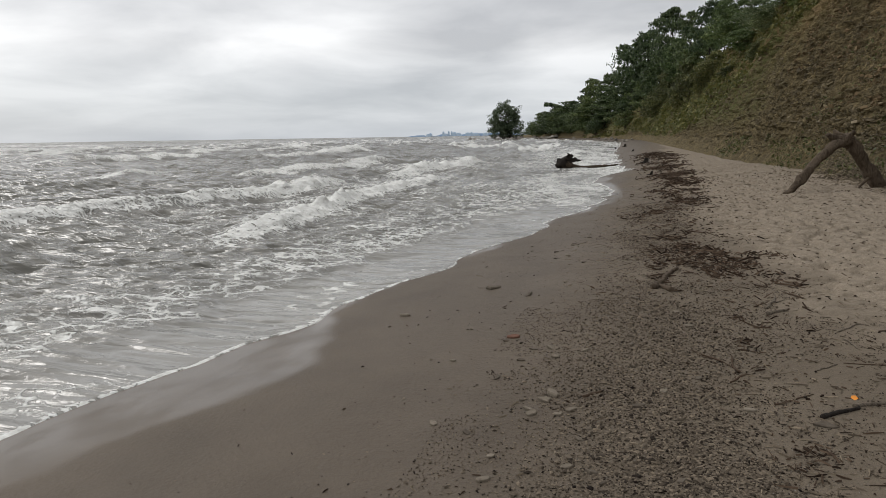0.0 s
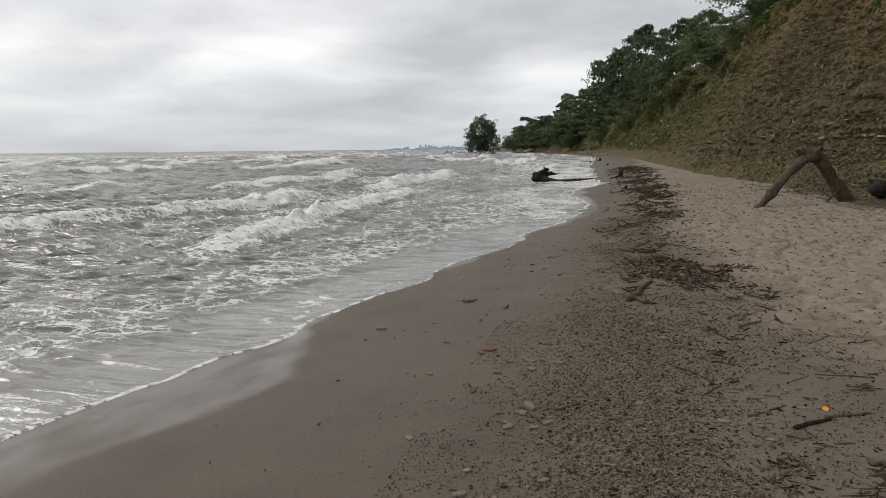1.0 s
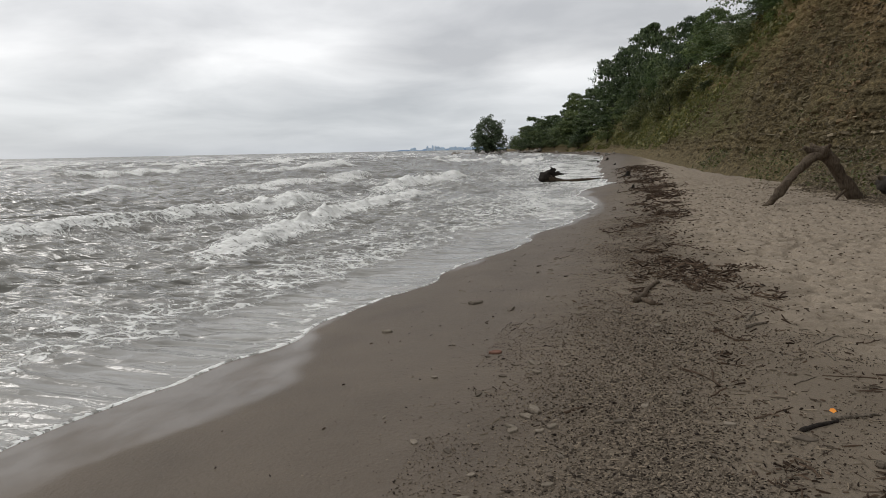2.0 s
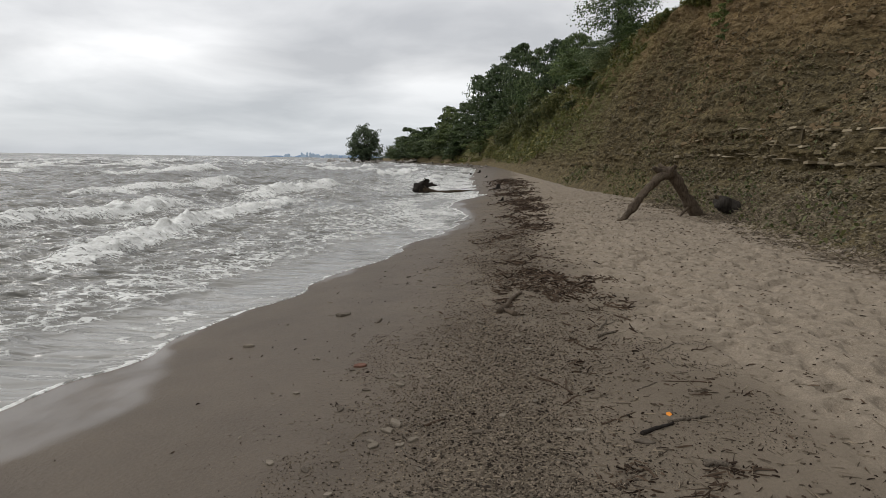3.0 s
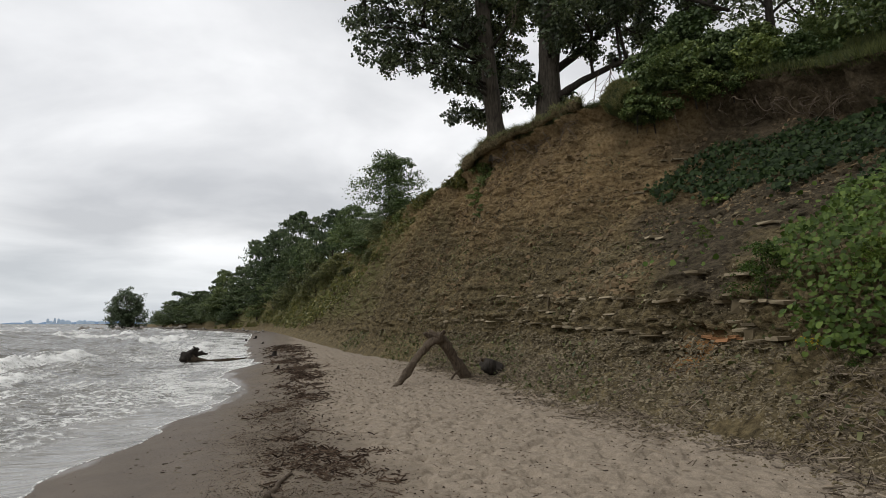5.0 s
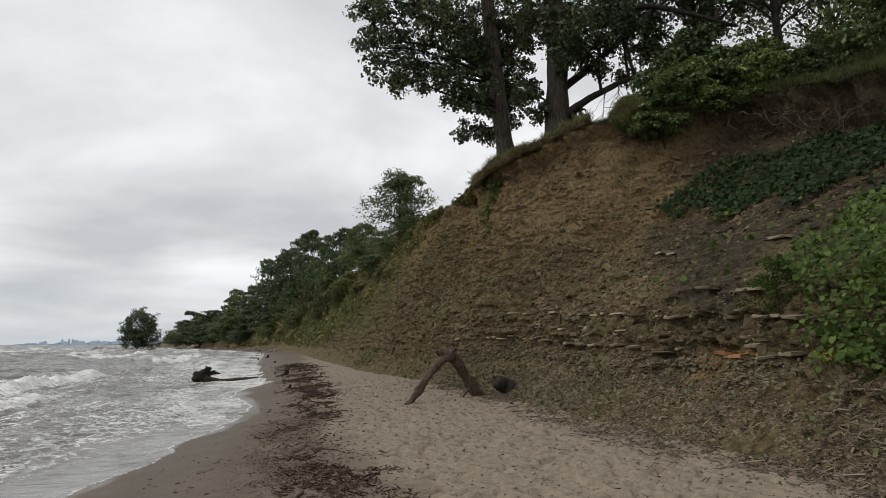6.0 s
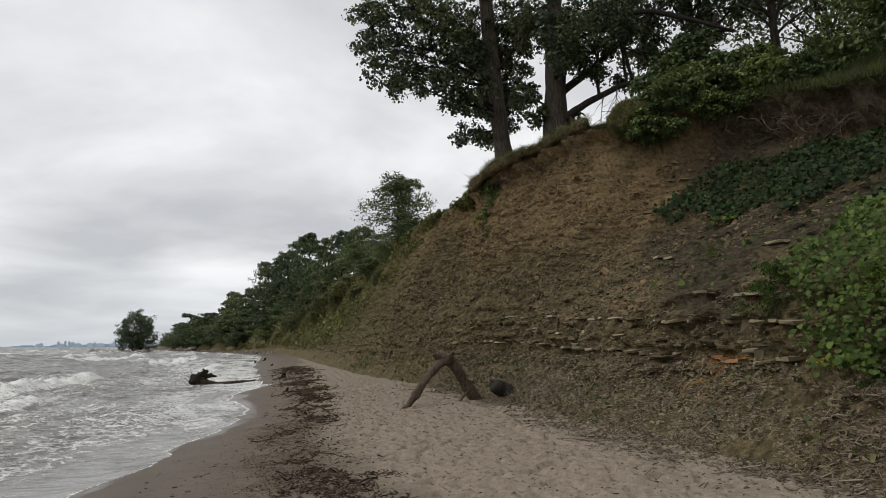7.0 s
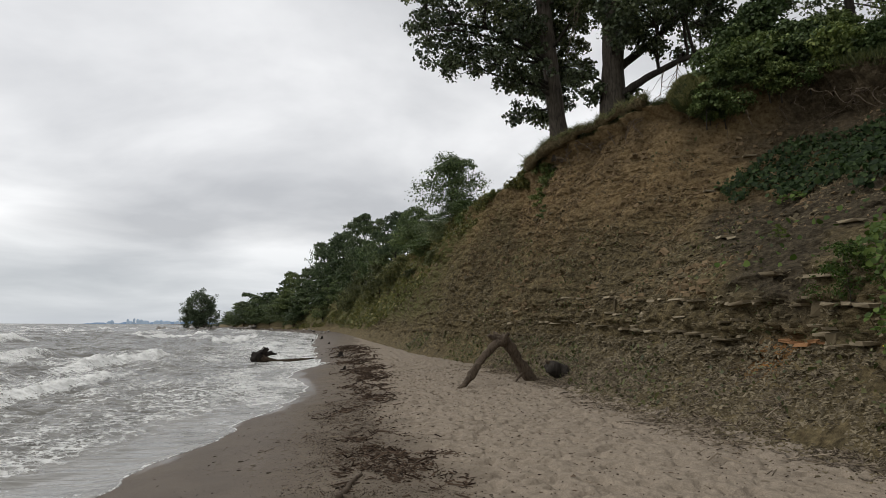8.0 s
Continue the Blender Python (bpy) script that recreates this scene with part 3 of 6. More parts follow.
chop = chop + 0.030 * fine * smooth(AA, 0.25, 1.4)
foam = 0.20 * np.exp(-((AA - 1.6) / 1.4) ** 2) + 0.10 * np.exp(-((AA - 5) / 5.0) ** 2) + 0.14 * np.exp(-AA / 60)
foam = foam + 0.07 * (1 - smooth(AA, 8, 20)) + 0.13 * smooth(WV, 16, 36) * (1 - smooth(AA, 25, 60))
foam = foam + 0.12 * smooth(fine, 0.55, 1.0) * (1 - smooth(AA, 6, 14)) * smooth(AA, 0.3, 1.0) + 0.14 * smooth(mid_ridge, 0.60, 1.0) * (1 - smooth(AA, 30, 60)) - 0.05
foam = foam - 0.03 + 0.11 * fbm(WU * 0.16, WV * 0.09, 0, 3, 0.55, 57) + (0.30 + 0.45 * smooth(AA, 22, 60)) * smooth(wave, 0.20, 0.46)
rise = 0.0
for c, v0, v1, height, front, behind in BREAKERS:
    bend = c + 0.9 * fbm(WV * 0.09, c, 0, 3, 0.5, 61) + 0.25 * fbm(WV * 0.5, c, 0, 2, 0.5, 63)
    env = smooth(WV, v0, v0 + 4) * (1 - smooth(WV, v1 - 5, v1)) * (0.75 + 0.3 * fbm(WV * 0.35, c, 2, 2, 0.5, 67))
    x = WU - bend
    rise = rise + height * env * np.where(x > 0, np.exp(-(x / front) ** 2), np.exp(-(x / behind) ** 2))
    spill = env * (0.8 + 0.5 * fbm(WU * 0.9, WV * 0.6, c, 3, 0.6, 69)) * np.where(x > 0, np.exp(-(x / (front * 1.15)) ** 4), np.exp(-(x / (behind * 0.16)) ** 2))
    foam = foam + 1.05 * spill + 0.16 * env * np.exp(-((x + 1.5) / 3.0) ** 2) * (x < 0)
lump = np.clip(foam - 0.6, 0, 1) * (0.20 * fbm(WU * 2.6, WV * 2.6, 0, 3, 0.6, 71)) * smooth(AA, 2, 4)
WZ = 0.02 + wave + chop + rise + lump
WZ = np.maximum(WZ, land(WU, WV) + 0.012 + 0.006 * smooth(AA, -0.1, 0.3))
WZ[:, 0] = land(WU[:, 0], WV[:, 0]) - 0.03
foam = foam + 0.40 * np.exp(-((AA + 0.45) / 0.05) ** 2) + 0.15 * np.exp(-((AA - 0.2) / 0.5) ** 2)
foam = foam - 0.25 * np.exp(-((AA - 0.6) / 0.5) ** 2) * smooth(fbm(WV * 0.2, 8.5, 0, 2, 0.5, 73), -0.2, 0.4)
me = raw("water", np.stack([WU, WV, WZ], -1).reshape(-1, 3), grid_faces(*WU.shape)[:, ::-1], WATER)
layer(me, "foam", np.clip(foam, 0, 1.6))
layer(me, "far", smooth(np.hypot(WU, WV), 70, 700))
layer(me, "swash", 1 - smooth(AA + 0.7 * fbm(WU * 0.5, WV * 0.35, 0, 2, 0.5, 75), 0.2, 3.6))
water = tagged(new("water", me), "silty grey lake water with breaking waves and foam", "lake", kind="structure")

# ---- the bluff ----
BED_DIP = 0.03


def profile(v, s):
    """Bluff face: place and height at s = 0 (toe) to 1 (lip), before roughening."""
    t, U, H = toe(v), lip(v), crest(v)
    low = np.clip(H / 9.0, 0.15, 1)
    run, up = U - t, H - 0.6
    ks = [0, 0.12, 0.16, 0.22, 0.30, 0.92, 0.965, 1.0]
    us = [-0.35, 1.25, 1.45, 1.65, 1.95, None, None, None]
    zs = [-0.25, 1.0, 1.35, 1.9, 2.5, None, None, None]
    u = np.zeros(np.broadcast(v, s).shape)
    z = np.zeros_like(u)
    pts = []
    for k, a, b in zip(ks[:5], us, zs):
        pts.append((k, a * np.minimum(1, run / 4.0), b * low))
    cave = 1 - smooth(v, 20.2, 21.6)
    pts += [(0.92, run + 0.22 + 0.3 * smooth(v, 21, 22) * (1 - smooth(v, 28, 30)) + 0.85 * cave, up - (0.62 + 0.8 * cave) * low), (0.965, run + 0.12 + 0.5 * cave, up - (0.22 + 0.2 * cave) * low), (1.0, run, up)]
    for (k0, a0, b0), (k1, a1, b1) in zip(pts[:-1], pts[1:]):
        f = np.clip((s - k0) / (k1 - k0), 0, 1)
        on = (s >= k0) & (s <= k1)
        u = np.where(on, a0 + (a1 - a0) * f, u)
        z = np.where(on, b0 + (b1 - b0) * f, z)
    return t + u, 0.6 + z


def bluff_point(v, s):
    """Bluff face with its gullies, rubble and ledges."""
    u, z = profile(v, s)
    body = smooth(s, 0.02, 0.12) * (1 - smooth(s, 0.97, 1.0))
    gully = fbm(v * 0.35, z * 0.08, 0, 3, 0.5, 81)
    rub = fbm(v * 1.3, z * 1.5, u * 1.0, 3, 0.5, 83)
    # rills that run down the slope
    rill = 1 - 2 * np.abs(fbm(v * 0.85 - z * 0.10, z * 0.16, 0, 3, 0.5, 84))
    runnel = 1 - 2 * np.abs(fbm(v * 2.6 - z * 0.2, z * 0.32, 0, 2, 0.5, 82))
    zb = z - BED_DIP * (v - 10) + 0.12 * fbm(v * 0.3, 0, 0, 2, 0.5, 87)
    beds = np.abs(((zb * 1.9) % 1.0) - 0.5) * 2
    hard = smooth(z, 1.2, 1.7) * (1 - smooth(z, 3.0, 3.9)) * smooth(fbm(v * 0.45, zb * 0.8, 0, 2, 0.5, 86), -0.25, 0.3)
    jag = vnoise(v * 2.3, np.floor(zb * 1.9) * 3.7, 0, 91)
    # small broken treads and risers where plates of shale crop out
    lift = zb * 2.7 + 0.8 * fbm(v * 1.1, z * 0.9, 0, 2, 0.5, 88)
    tread = (lift % 1.0) - 0.5
    patch = smooth(fbm(v * 0.8, z * 1.0, 0, 3, 0.55, 90), -0.20, 0.35)
    du = body * (0.32 * gully + 0.12 * rub - (0.10 + 0.10 * smooth(z, 3.5, 5.5)) * rill * smooth(z, 1.6, 3.0) - 0.07 * runnel * smooth(z, 2.6, 4.2) + 0.11 * fbm(v * 5.0, z * 6.0, u * 2, 3, 0.6, 85)) - hard * (0.20 * smooth(beds, 0.35, 0.75) * (0.5 + 0.7 * jag)) * body
    du = du + 0.15 * body * patch * tread * (0.55 + 0.6 * vnoise(v * 3.1, np.floor(lift) * 5.3, 0, 92))
    du = du + 0.16 * body * smooth(z, 4, 6) * fbm(v * 0.9 + z * 0.35, z * 0.35, 0, 3, 0.55, 93)
    dz = 0.05 * body * fbm(v * 2.5, z * 2.5, 0, 3, 0.5, 97) + 0.05 * (s > 0.99) * fbm(v * 1.2, 0, 0, 2, 0.5, 99)
    return u + du, z + dz


bs = np.concatenate([np.linspace(0, 0.12, 22)[:-1], np.linspace(0.12, 0.30, 46)[:-1], np.linspace(0.30, 0.92, 150)[:-1], np.linspace(0.92, 1.0, 14)])
bv = np.concatenate([[-200, -80, -40, -20, -8, -2], np.arange(0, 5, 0.4), np.arange(5, 36, 0.075), np.arange(36, 62, 0.22), np.arange(62, 160, 1.2), np.arange(160, 345, 4), [360, 400, 500]])
BS, BV = np.meshgrid(bs, bv)
BU, BZ = bluff_point(BV, BS)
# plateau behind the lip
back_d = np.array([0.25, 0.6, 1.1, 1.8, 2.6, 3.6, 5, 7, 10, 15, 25, 50, 120, 400, 2000])
PD, PV = np.meshgrid(back_d, bv)
bank = (1 - smooth(PV, 16.5, 21.5)) * 1.35 * smooth(PD, 0.4, 4.0)
PU = lip(PV) + PD
PZ = crest(PV) + bank + 0.012 * np.minimum(PD, 60) + 0.10 * fbm(PU * 0.8, PV * 0.8, 0, 3, 0.5, 101) * smooth(PD, 0.2, 1)


def plateau(u, v):
    dd = u - lip(v)
    return crest(v) + (1 - smooth(v, 16.5, 21.5)) * 1.35 * smooth(dd, 0.4, 4.0) + 0.012 * np.minimum(dd, 60)


XU, XV, XZ = np.hstack([BU, PU]), np.hstack([BV, PV]), np.hstack([BZ, PZ])
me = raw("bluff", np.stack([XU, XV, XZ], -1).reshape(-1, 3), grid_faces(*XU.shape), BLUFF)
top = np.hstack([np.zeros_like(BU), np.ones_like(PU)])
wander = 1.3 * fbm(XV * 0.22, XZ * 0.2, 0, 3, 0.5, 103)
layer(me, "clay", smooth(XZ + wander, 5.4, 8.0))
layer(me, "green", np.clip(smooth(XV + 3.0 * fbm(XV * 0.2, XZ * 0.4, 0, 2, 0.5, 105) + 0.9 * XZ, 36, 52) * smooth(XZ, 1.6, 3.6) + top + 0.0 * XV, 0, 1))
layer(me, "rust", np.exp(-(((XV - 10.7) / 0.6) ** 2) - ((XZ - 1.62) / 0.28) ** 2))
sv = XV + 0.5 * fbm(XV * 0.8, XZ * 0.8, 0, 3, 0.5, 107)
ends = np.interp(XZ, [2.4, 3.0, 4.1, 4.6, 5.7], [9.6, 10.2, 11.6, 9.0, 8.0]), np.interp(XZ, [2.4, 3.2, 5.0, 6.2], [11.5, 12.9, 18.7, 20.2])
# shade of the overhanging lip and thicket, put into the face colour
overhang_shade = 1.0 * (1 - smooth(sv, 19.6, 20.8)) * smooth(XZ + 0.5 * fbm(XV * 1.2, XZ, 0, 2, 0.5, 109), 6.9, 7.8) * (1 - top)
layer(me, "seep_and_shade", overhang_shade + 1.0 * smooth(sv - ends[0], -0.6, 0.5) * (1 - smooth(sv - ends[1], -0.8, 0.5)) * smooth(XZ + 0.4 * fbm(XV * 2, XZ, 0, 2, 0.5, 108), 1.6, 2.6) * (1 - smooth(XZ, 5.4, 6.2)) + 0.7 * np.exp(-(((XV - 11.8) / 1.0) ** 2) - ((XZ - 1.7) / 0.25) ** 2))
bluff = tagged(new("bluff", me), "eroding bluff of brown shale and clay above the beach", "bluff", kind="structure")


# ---- driftwood and stumps ----
def knobbly(paths, sides, rough, seed, material, name, fine=0.0, freq=6.0):
    V, F = tubes(paths, sides, rough, seed)
    if fine:
        n = fbm(V[:, 0] * freq, V[:, 1] * freq, V[:, 2] * freq, 3, 0.55, seed)
        m = fbm(V[:, 0] * freq + 9, V[:, 1] * freq, V[:, 2] * freq, 3, 0.55, seed + 3)
        V = V + fine * np.stack([n, m, n * m], -1)
    return raw(name, V, F, material)


def dense(path, n):
    p = np.asarray(path, float)
    d = np.concatenate([[0], np.cumsum(np.linalg.norm(np.diff(p[:, :3], axis=0), axis=1))])
    q = np.linspace(0, d[-1], n)
    out = np.stack([np.interp(q, d, p[:, i]) for i in range(4)], -1)
    k = np.array([0.25, 0.5, 0.25])
    for _ in range(2):
        out[1:-1] = sum(w * out[i:len(out) - 2 + i] for i, w in enumerate(k))
    return out


def arch_log():
    base = (4.3, 18.0, 0.56)
    t = thing("driftwood_log", base, label="grey-brown forked driftwood log propped on the sand", category="driftwood")
    limb = dense([(-1.30, -0.60, -0.10, 0.09), (-1.12, -0.48, 0.06, 0.105), (-0.85, -0.28, 0.38, 0.125), (-0.5, -0.05, 0.78, 0.13), (-0.2, 0.1, 1.05, 0.14), (0.0, 0.2, 1.15, 0.17), (0.15, 0.27, 1.12, 0.18)], 34)
    limb[:, 3] *= 0.78
    child("limb", knobbly([limb], 14, 0.06, 3, DRIFT, "limb", 0.035), t)
    leg = dense([(1.08, 0.72, -0.14, 0.27), (0.98, 0.68, 0.02, 0.23), (0.70, 0.55, 0.42, 0.20), (0.42, 0.42, 0.82, 0.19), (0.18, 0.3, 1.12, 0.19), (0.05, 0.25, 1.28, 0.15)], 30)
    leg[:, 3] *= 0.80
    child("trunk", knobbly([leg], 16, 0.06, 5, DRIFT, "trunk", 0.045), t)
    r = np.random.default_rng(4)
    knots = [dense(bent((0.05, 0.22, 1.16), (0.05 + a, 0.22 + b, 1.16 + c), q, q * 0.35, 6, 0.1, r), 10) for a, b, c, q in ((-0.42, -0.1, 0.16, 0.13), (-0.22, 0.1, 0.26, 0.10), (0.22, 0.1, 0.2, 0.10), (0.1, -0.25, 0.22, 0.08))]
    for k in knots:
        child("root_stub", knobbly([k], 9, 0.10, 6, DRIFT, "root_stub", 0.03), t)
    snag = dense(bent((0.75, 0.5, 0.36), (0.42, 0.3, -0.03), 0.045, 0.025, 6, 0.05, r), 9)
    foot = dense(bent((0.9, 0.6, 0.05), (1.7, 0.55, 0.02), 0.06, 0.02, 6, 0.05, r), 9)
    for k in (snag, foot):
        child("snag", knobbly([k], 7, 0.05, 8, DRIFT, "snag"), t)


def stump_by_bluff():
    t = thing("driftwood_stump", (6.1, 18.5, 0.66), label="short dark log end lying against the bluff toe", category="driftwood")
    body = dense([(-0.36, -0.1, 0.34, 0.16), (-0.33, -0.09, 0.33, 0.21), (-0.05, 0.0, 0.2, 0.21), (0.3, 0.1, 0.06, 0.19), (0.42, 0.13, 0.02, 0.12)], 18)
    child("trunk", knobbly([body], 16, 0.06, 9, BARK_DARK, "trunk", 0.05), t)
    r = np.random.default_rng(5)
    stubs = [dense(bent((-0.3, 0, 0.4), (-0.3 + a, b, 0.4 + c), 0.08, 0.03, 5, 0.05, r), 7) for a, b, c in ((-0.16, -0.08, 0.1), (-0.12, 0.1, -0.1))]
    for k in stubs:
        child("root_stub", knobbly([k], 8, 0.1, 10, DRIFT, "root_stub", 0.02), t)


def surf_log():
    t = thing("stranded_log", (-4.6, 38.6, 0.0), label="stranded log with a black root wad in the surf", category="driftwood")
    body = dense([(-0.40, -0.1, 0.26, 0.24), (-0.2, 0.0, 0.26, 0.30), (0.25, 0.3, 0.12, 0.15), (0.7, 0.6, 0.06, 0.08), (1.6, 1.2, 0.09, 0.075), (2.3, 1.7, 0.12, 0.05), (2.7, 2.0, 0.16, 0.03)], 30)
    child("trunk", knobbly([body], 14, 0.10, 11, DRIFT, "trunk", 0.06, 5.0), t)
    r = np.random.default_rng(6)
    roots = []
    for a, b, c, q in ((0.25, -0.05, 0.52, 0.24), (0.42, 0.1, 0.44, 0.20), (0.7, 0.25, 0.24, 0.16), (-0.4, 0, 0.1, 0.3), (-0.3, -0.3, -0.1, 0.3), (0.95, 0.4, 0.12, 0.10), (-0.4, -0.2, -0.25, 0.3)):
        roots.append(dense(bent((-0.2, 0, 0.35), (-0.2 + a, b, 0.35 + c), q, q * 0.4, 6, 0.12, r), 10))
    for k in roots:
        child("root", knobbly([k], 9, 0.12, 12, DRIFT_DARK, "root", 0.07, 4.0), t)


def small_stump(place, size, seed, label):
    r = np.random.default_rng(seed)
    t = thing("beach_stump", place, label=label, category="driftwood")
    body = dense([(0, 0, -0.1, 0.55), (0, 0, 0.1, 0.46), (0.04, 0, 0.5, 0.36), (0.08, 0.02, 0.8, 0.33), (0.1, 0.02, 0.92, 0.24)], 12) * size
    child("trunk", knobbly([body], 10, 0.09, seed, DRIFT_DARK, "trunk", 0.03), t)
    stubs = [dense(bent((0, 0, 0.15 * size), (size * a, size * b, 0.02), 0.14 * size, 0.04 * size, 5, 0.1, r), 7) for a, b in ((1.6, 0.3), (-1.0, 0.4), (0.5, -1.0))]
    for k in stubs:
        child("root_stub", knobbly([k], 7, 0.1, seed + 1, DRIFT_DARK, "root_stub"), t)


arch_log()
stump_by_bluff()
surf_log()
for k, (u, v, s) in enumerate(((-0.32, 39.2, 0.32), (-0.05, 27.5, 0.18), (-3.2, 88, 0.4), (-4.2, 84, 0.3), (-1.6, 62, 0.2))):
    small_stump((u, v, float(sand(u, v)) - 0.01), s, 20 + k, "small dark stump stuck in the damp sand")


def stick(u, v, angle, length, thick, seed, label, material=None, forks=0, curve=0.08):
    """A driftwood stick lying on the sand."""
    r = np.random.default_rng(seed)
    z = float(sand(u, v))
    t = thing("driftwood_stick", (u, v, z), label=label, category="stick")
    c, s = math.cos(radians(angle)), math.sin(radians(angle))
    p = dense(bent((-0.5 * length, 0, 0), (0.5 * length, 0, 0), thick * 1.1, thick * 0.7, 7, curve, r), 14)
    p[:, 2] = 0
    rows = [p]
    for k in range(forks):
        q = p[4 + 3 * k]
        rows.append(dense(bent(q[:3], q[:3] + (0.28 * length, (-1) ** k * 0.22 * length, 0.02), thick * 0.6, thick * 0.25, 5, 0.1, r), 7))
    for q in rows:
        x, y = q[:, 0].copy(), q[:, 1].copy()
        q[:, 0], q[:, 1] = c * x - s * y, s * x + c * y
        q[:, 2] += sand(u + q[:, 0], v + q[:, 1]) - z + q[:, 3] * 0.55
    child("stem", knobbly([rows[0]], 8, 0.08, seed, material or STICK, "stem", 0.004, 30.0), t)
    for q in rows[1:]:
        child("twig", knobbly([q], 6, 0.08, seed + 1, material or STICK, "twig"), t)
    return t


stick(0.10, 7.4, 76, 1.05, 0.030, 31, "forked grey driftwood branch lying on the wrack line", DRIFT, 1, 0.07)
stick(0.06, 6.95, 112, 0.42, 0.028, 32, "short thick piece of grey driftwood", DRIFT)
stick(0.95, 5.98, 38, 0.22, 0.016, 33, "pale dry stick on the sand")
stick(-0.40, 4.0, 48, 0.17, 0.010, 34, "thin dark stick among the shingle", WRACK)
stick(0.35, 3.40, -24, 0.13, 0.009, 35, "pale thin stick among the shingle")
stick(0.92, 3.85, 38, 0.27, 0.014, 36, "black piece of rotten bark", DRIFT_DARK)
stick(1.13, 3.99, 20, 0.26, 0.012, 37, "grey twig leaning on the bark", None, 1)
stick(1.11, 3.385, -8, 0.12, 0.020, 38, "broken grey bark piece")
stick(0.95, 6.3, 70, 0.4, 0.012, 39, "thin grey twig on the sand", None, 2)
STICK_SPOTS = np.random.default_rng(40)
for k in range(46):
    v = 4.0 + 26 * STICK_SPOTS.random() ** 1.6
    u = float(np.interp(v, [3, 8, 12, 26, 40], [0.8, 0.55, 0.35, 0.9, 0.5])) + STICK_SPOTS.normal() * 0.42
    stick(u, v, STICK_SPOTS.uniform(0, 180), STICK_SPOTS.uniform(0.10, 0.28) * (1 + 0.05 * v), STICK_SPOTS.uniform(0.003, 0.007) * (1 + 0.05 * v), 100 + k, "thin weathered twig in the wrack line", WRACK if k % 2 else None, k % 3)
for k in range(26):
    v = 5.0 + 17 * STICK_SPOTS.random()
    u = float(toe(v)) - 0.25 - abs(STICK_SPOTS.normal()) * 0.5
    stick(u, v, STICK_SPOTS.uniform(40, 140), STICK_SPOTS.uniform(0.25, 0.9), STICK_SPOTS.uniform(0.008, 0.02), 200 + k, "dead grey stalk washed up at the bluff toe", None, k % 3)

# orange leaf on the bark
V = np.array([(-0.03, 0, 0.01), (0, -0.028, 0), (0.034, 0.0, 0.012), (0.012, 0.02, 0.03), (-0.016, 0.026, 0.024), (0.0, 0.0, 0.008)])
F = np.array([(0, 1, 5), (1, 2, 5), (2, 3, 5), (3, 4, 5), (4, 0, 5)])
leaf = new("fallen_leaf", raw("fallen_leaf", V * 0.6, F, ORANGE))
leaf.location = (1.0, 3.93, float(sand(1.0, 3.93)) + 0.055)
tagged(leaf, "bright orange fallen leaf on dark bark", "leaf")


def flat_stone(u, v, size, turn, seed, material=None, label="flat grey-brown shale stone half sunk in the sand"):
    r = np.random.default_rng(seed)
    n = 9
    a = np.arange(n) * 2 * np.pi / n
    rad = 0.5 * (1 + 0.16 * r.normal(size=n))
    ring = np.stack([np.cos(a) * rad, np.sin(a) * rad * r.uniform(0.42, 0.7)], -1)
    V = []
    for s, z in ((0.92, -0.5), (1.0, 0.1), (0.93, 0.42), (0.70, 0.55)):
        V.append(np.hstack([ring * s, np.full((n, 1), z) + 0.08 * r.normal(size=(n, 1))]))
    V = np.vstack(V + [np.array([[0, 0, 0.56]]), np.array([[0, 0, -0.5]])])
    F = []
    for k in range(3):
        for i in range(n):
            j = (i + 1) % n
            F += [(k * n + i, k * n + j, (k + 1) * n + j), (k * n + i, (k + 1) * n + j, (k + 1) * n + i)]
    for i in range(n):
        j = (i + 1) % n
        F += [(3 * n + i, 3 * n + j, 4 * n), (j, i, 4 * n + 1)]
    thick = size * r.uniform(0.17, 0.28)
    ob = new("flat_stone", raw("flat_stone", V * (size, size, thick), np.array(F), material or STONE, False))
    ob.matrix_world = pose(u, v, float(sand(u, v)) + thick * 0.30, r.normal() * 8, r.normal() * 8, turn)
    return tagged(ob, label, "stone", "stones on the beach")


for k, (u, v, s) in enumerate(((-2.47, 6.16, 0.13), (-1.81, 7.33, 0.19), (-1.32, 6.87, 0.10), (-1.60, 5.56, 0.09), (-0.80, 4.94, 0.10), (-0.93, 4.92, 0.06), (-0.53, 4.87, 0.07),
                               (-1.08, 4.28, 0.09), (-0.65, 3.98, 0.13), (-0.69, 3.88, 0.10), (-0.76, 3.72, 0.07), (-0.51, 3.73, 0.08), (-0.83, 3.88, 0.05), (-0.42, 3.34, 0.06),
                               (-0.85, 3.09, 0.06), (-0.29, 3.16, 0.06), (0.15, 5.96, 0.09), (0.23, 4.31, 0.06), (-0.21, 6.52, 0.09), (0.81, 3.67, 0.10))):
    flat_stone(u, v, s, 37 * k, 300 + k, None, "flat pale shale stone half sunk in the sand" if k in (1, 8, 16, 19) else "flat grey-brown shale stone half sunk in the sand")
flat_stone(-1.16, 5.25, 0.10, 0, 330, STONE_RED, "flat brick-red stone on the damp sand")
r = np.random.default_rng(41)
for k in range(60):
    v = 2.6 + 13 * r.random() ** 1.7
    flat_stone(-0.6 + r.normal() * 0.7, v, r.uniform(0.035, 0.085), r.uniform(0, 360), 340 + k)


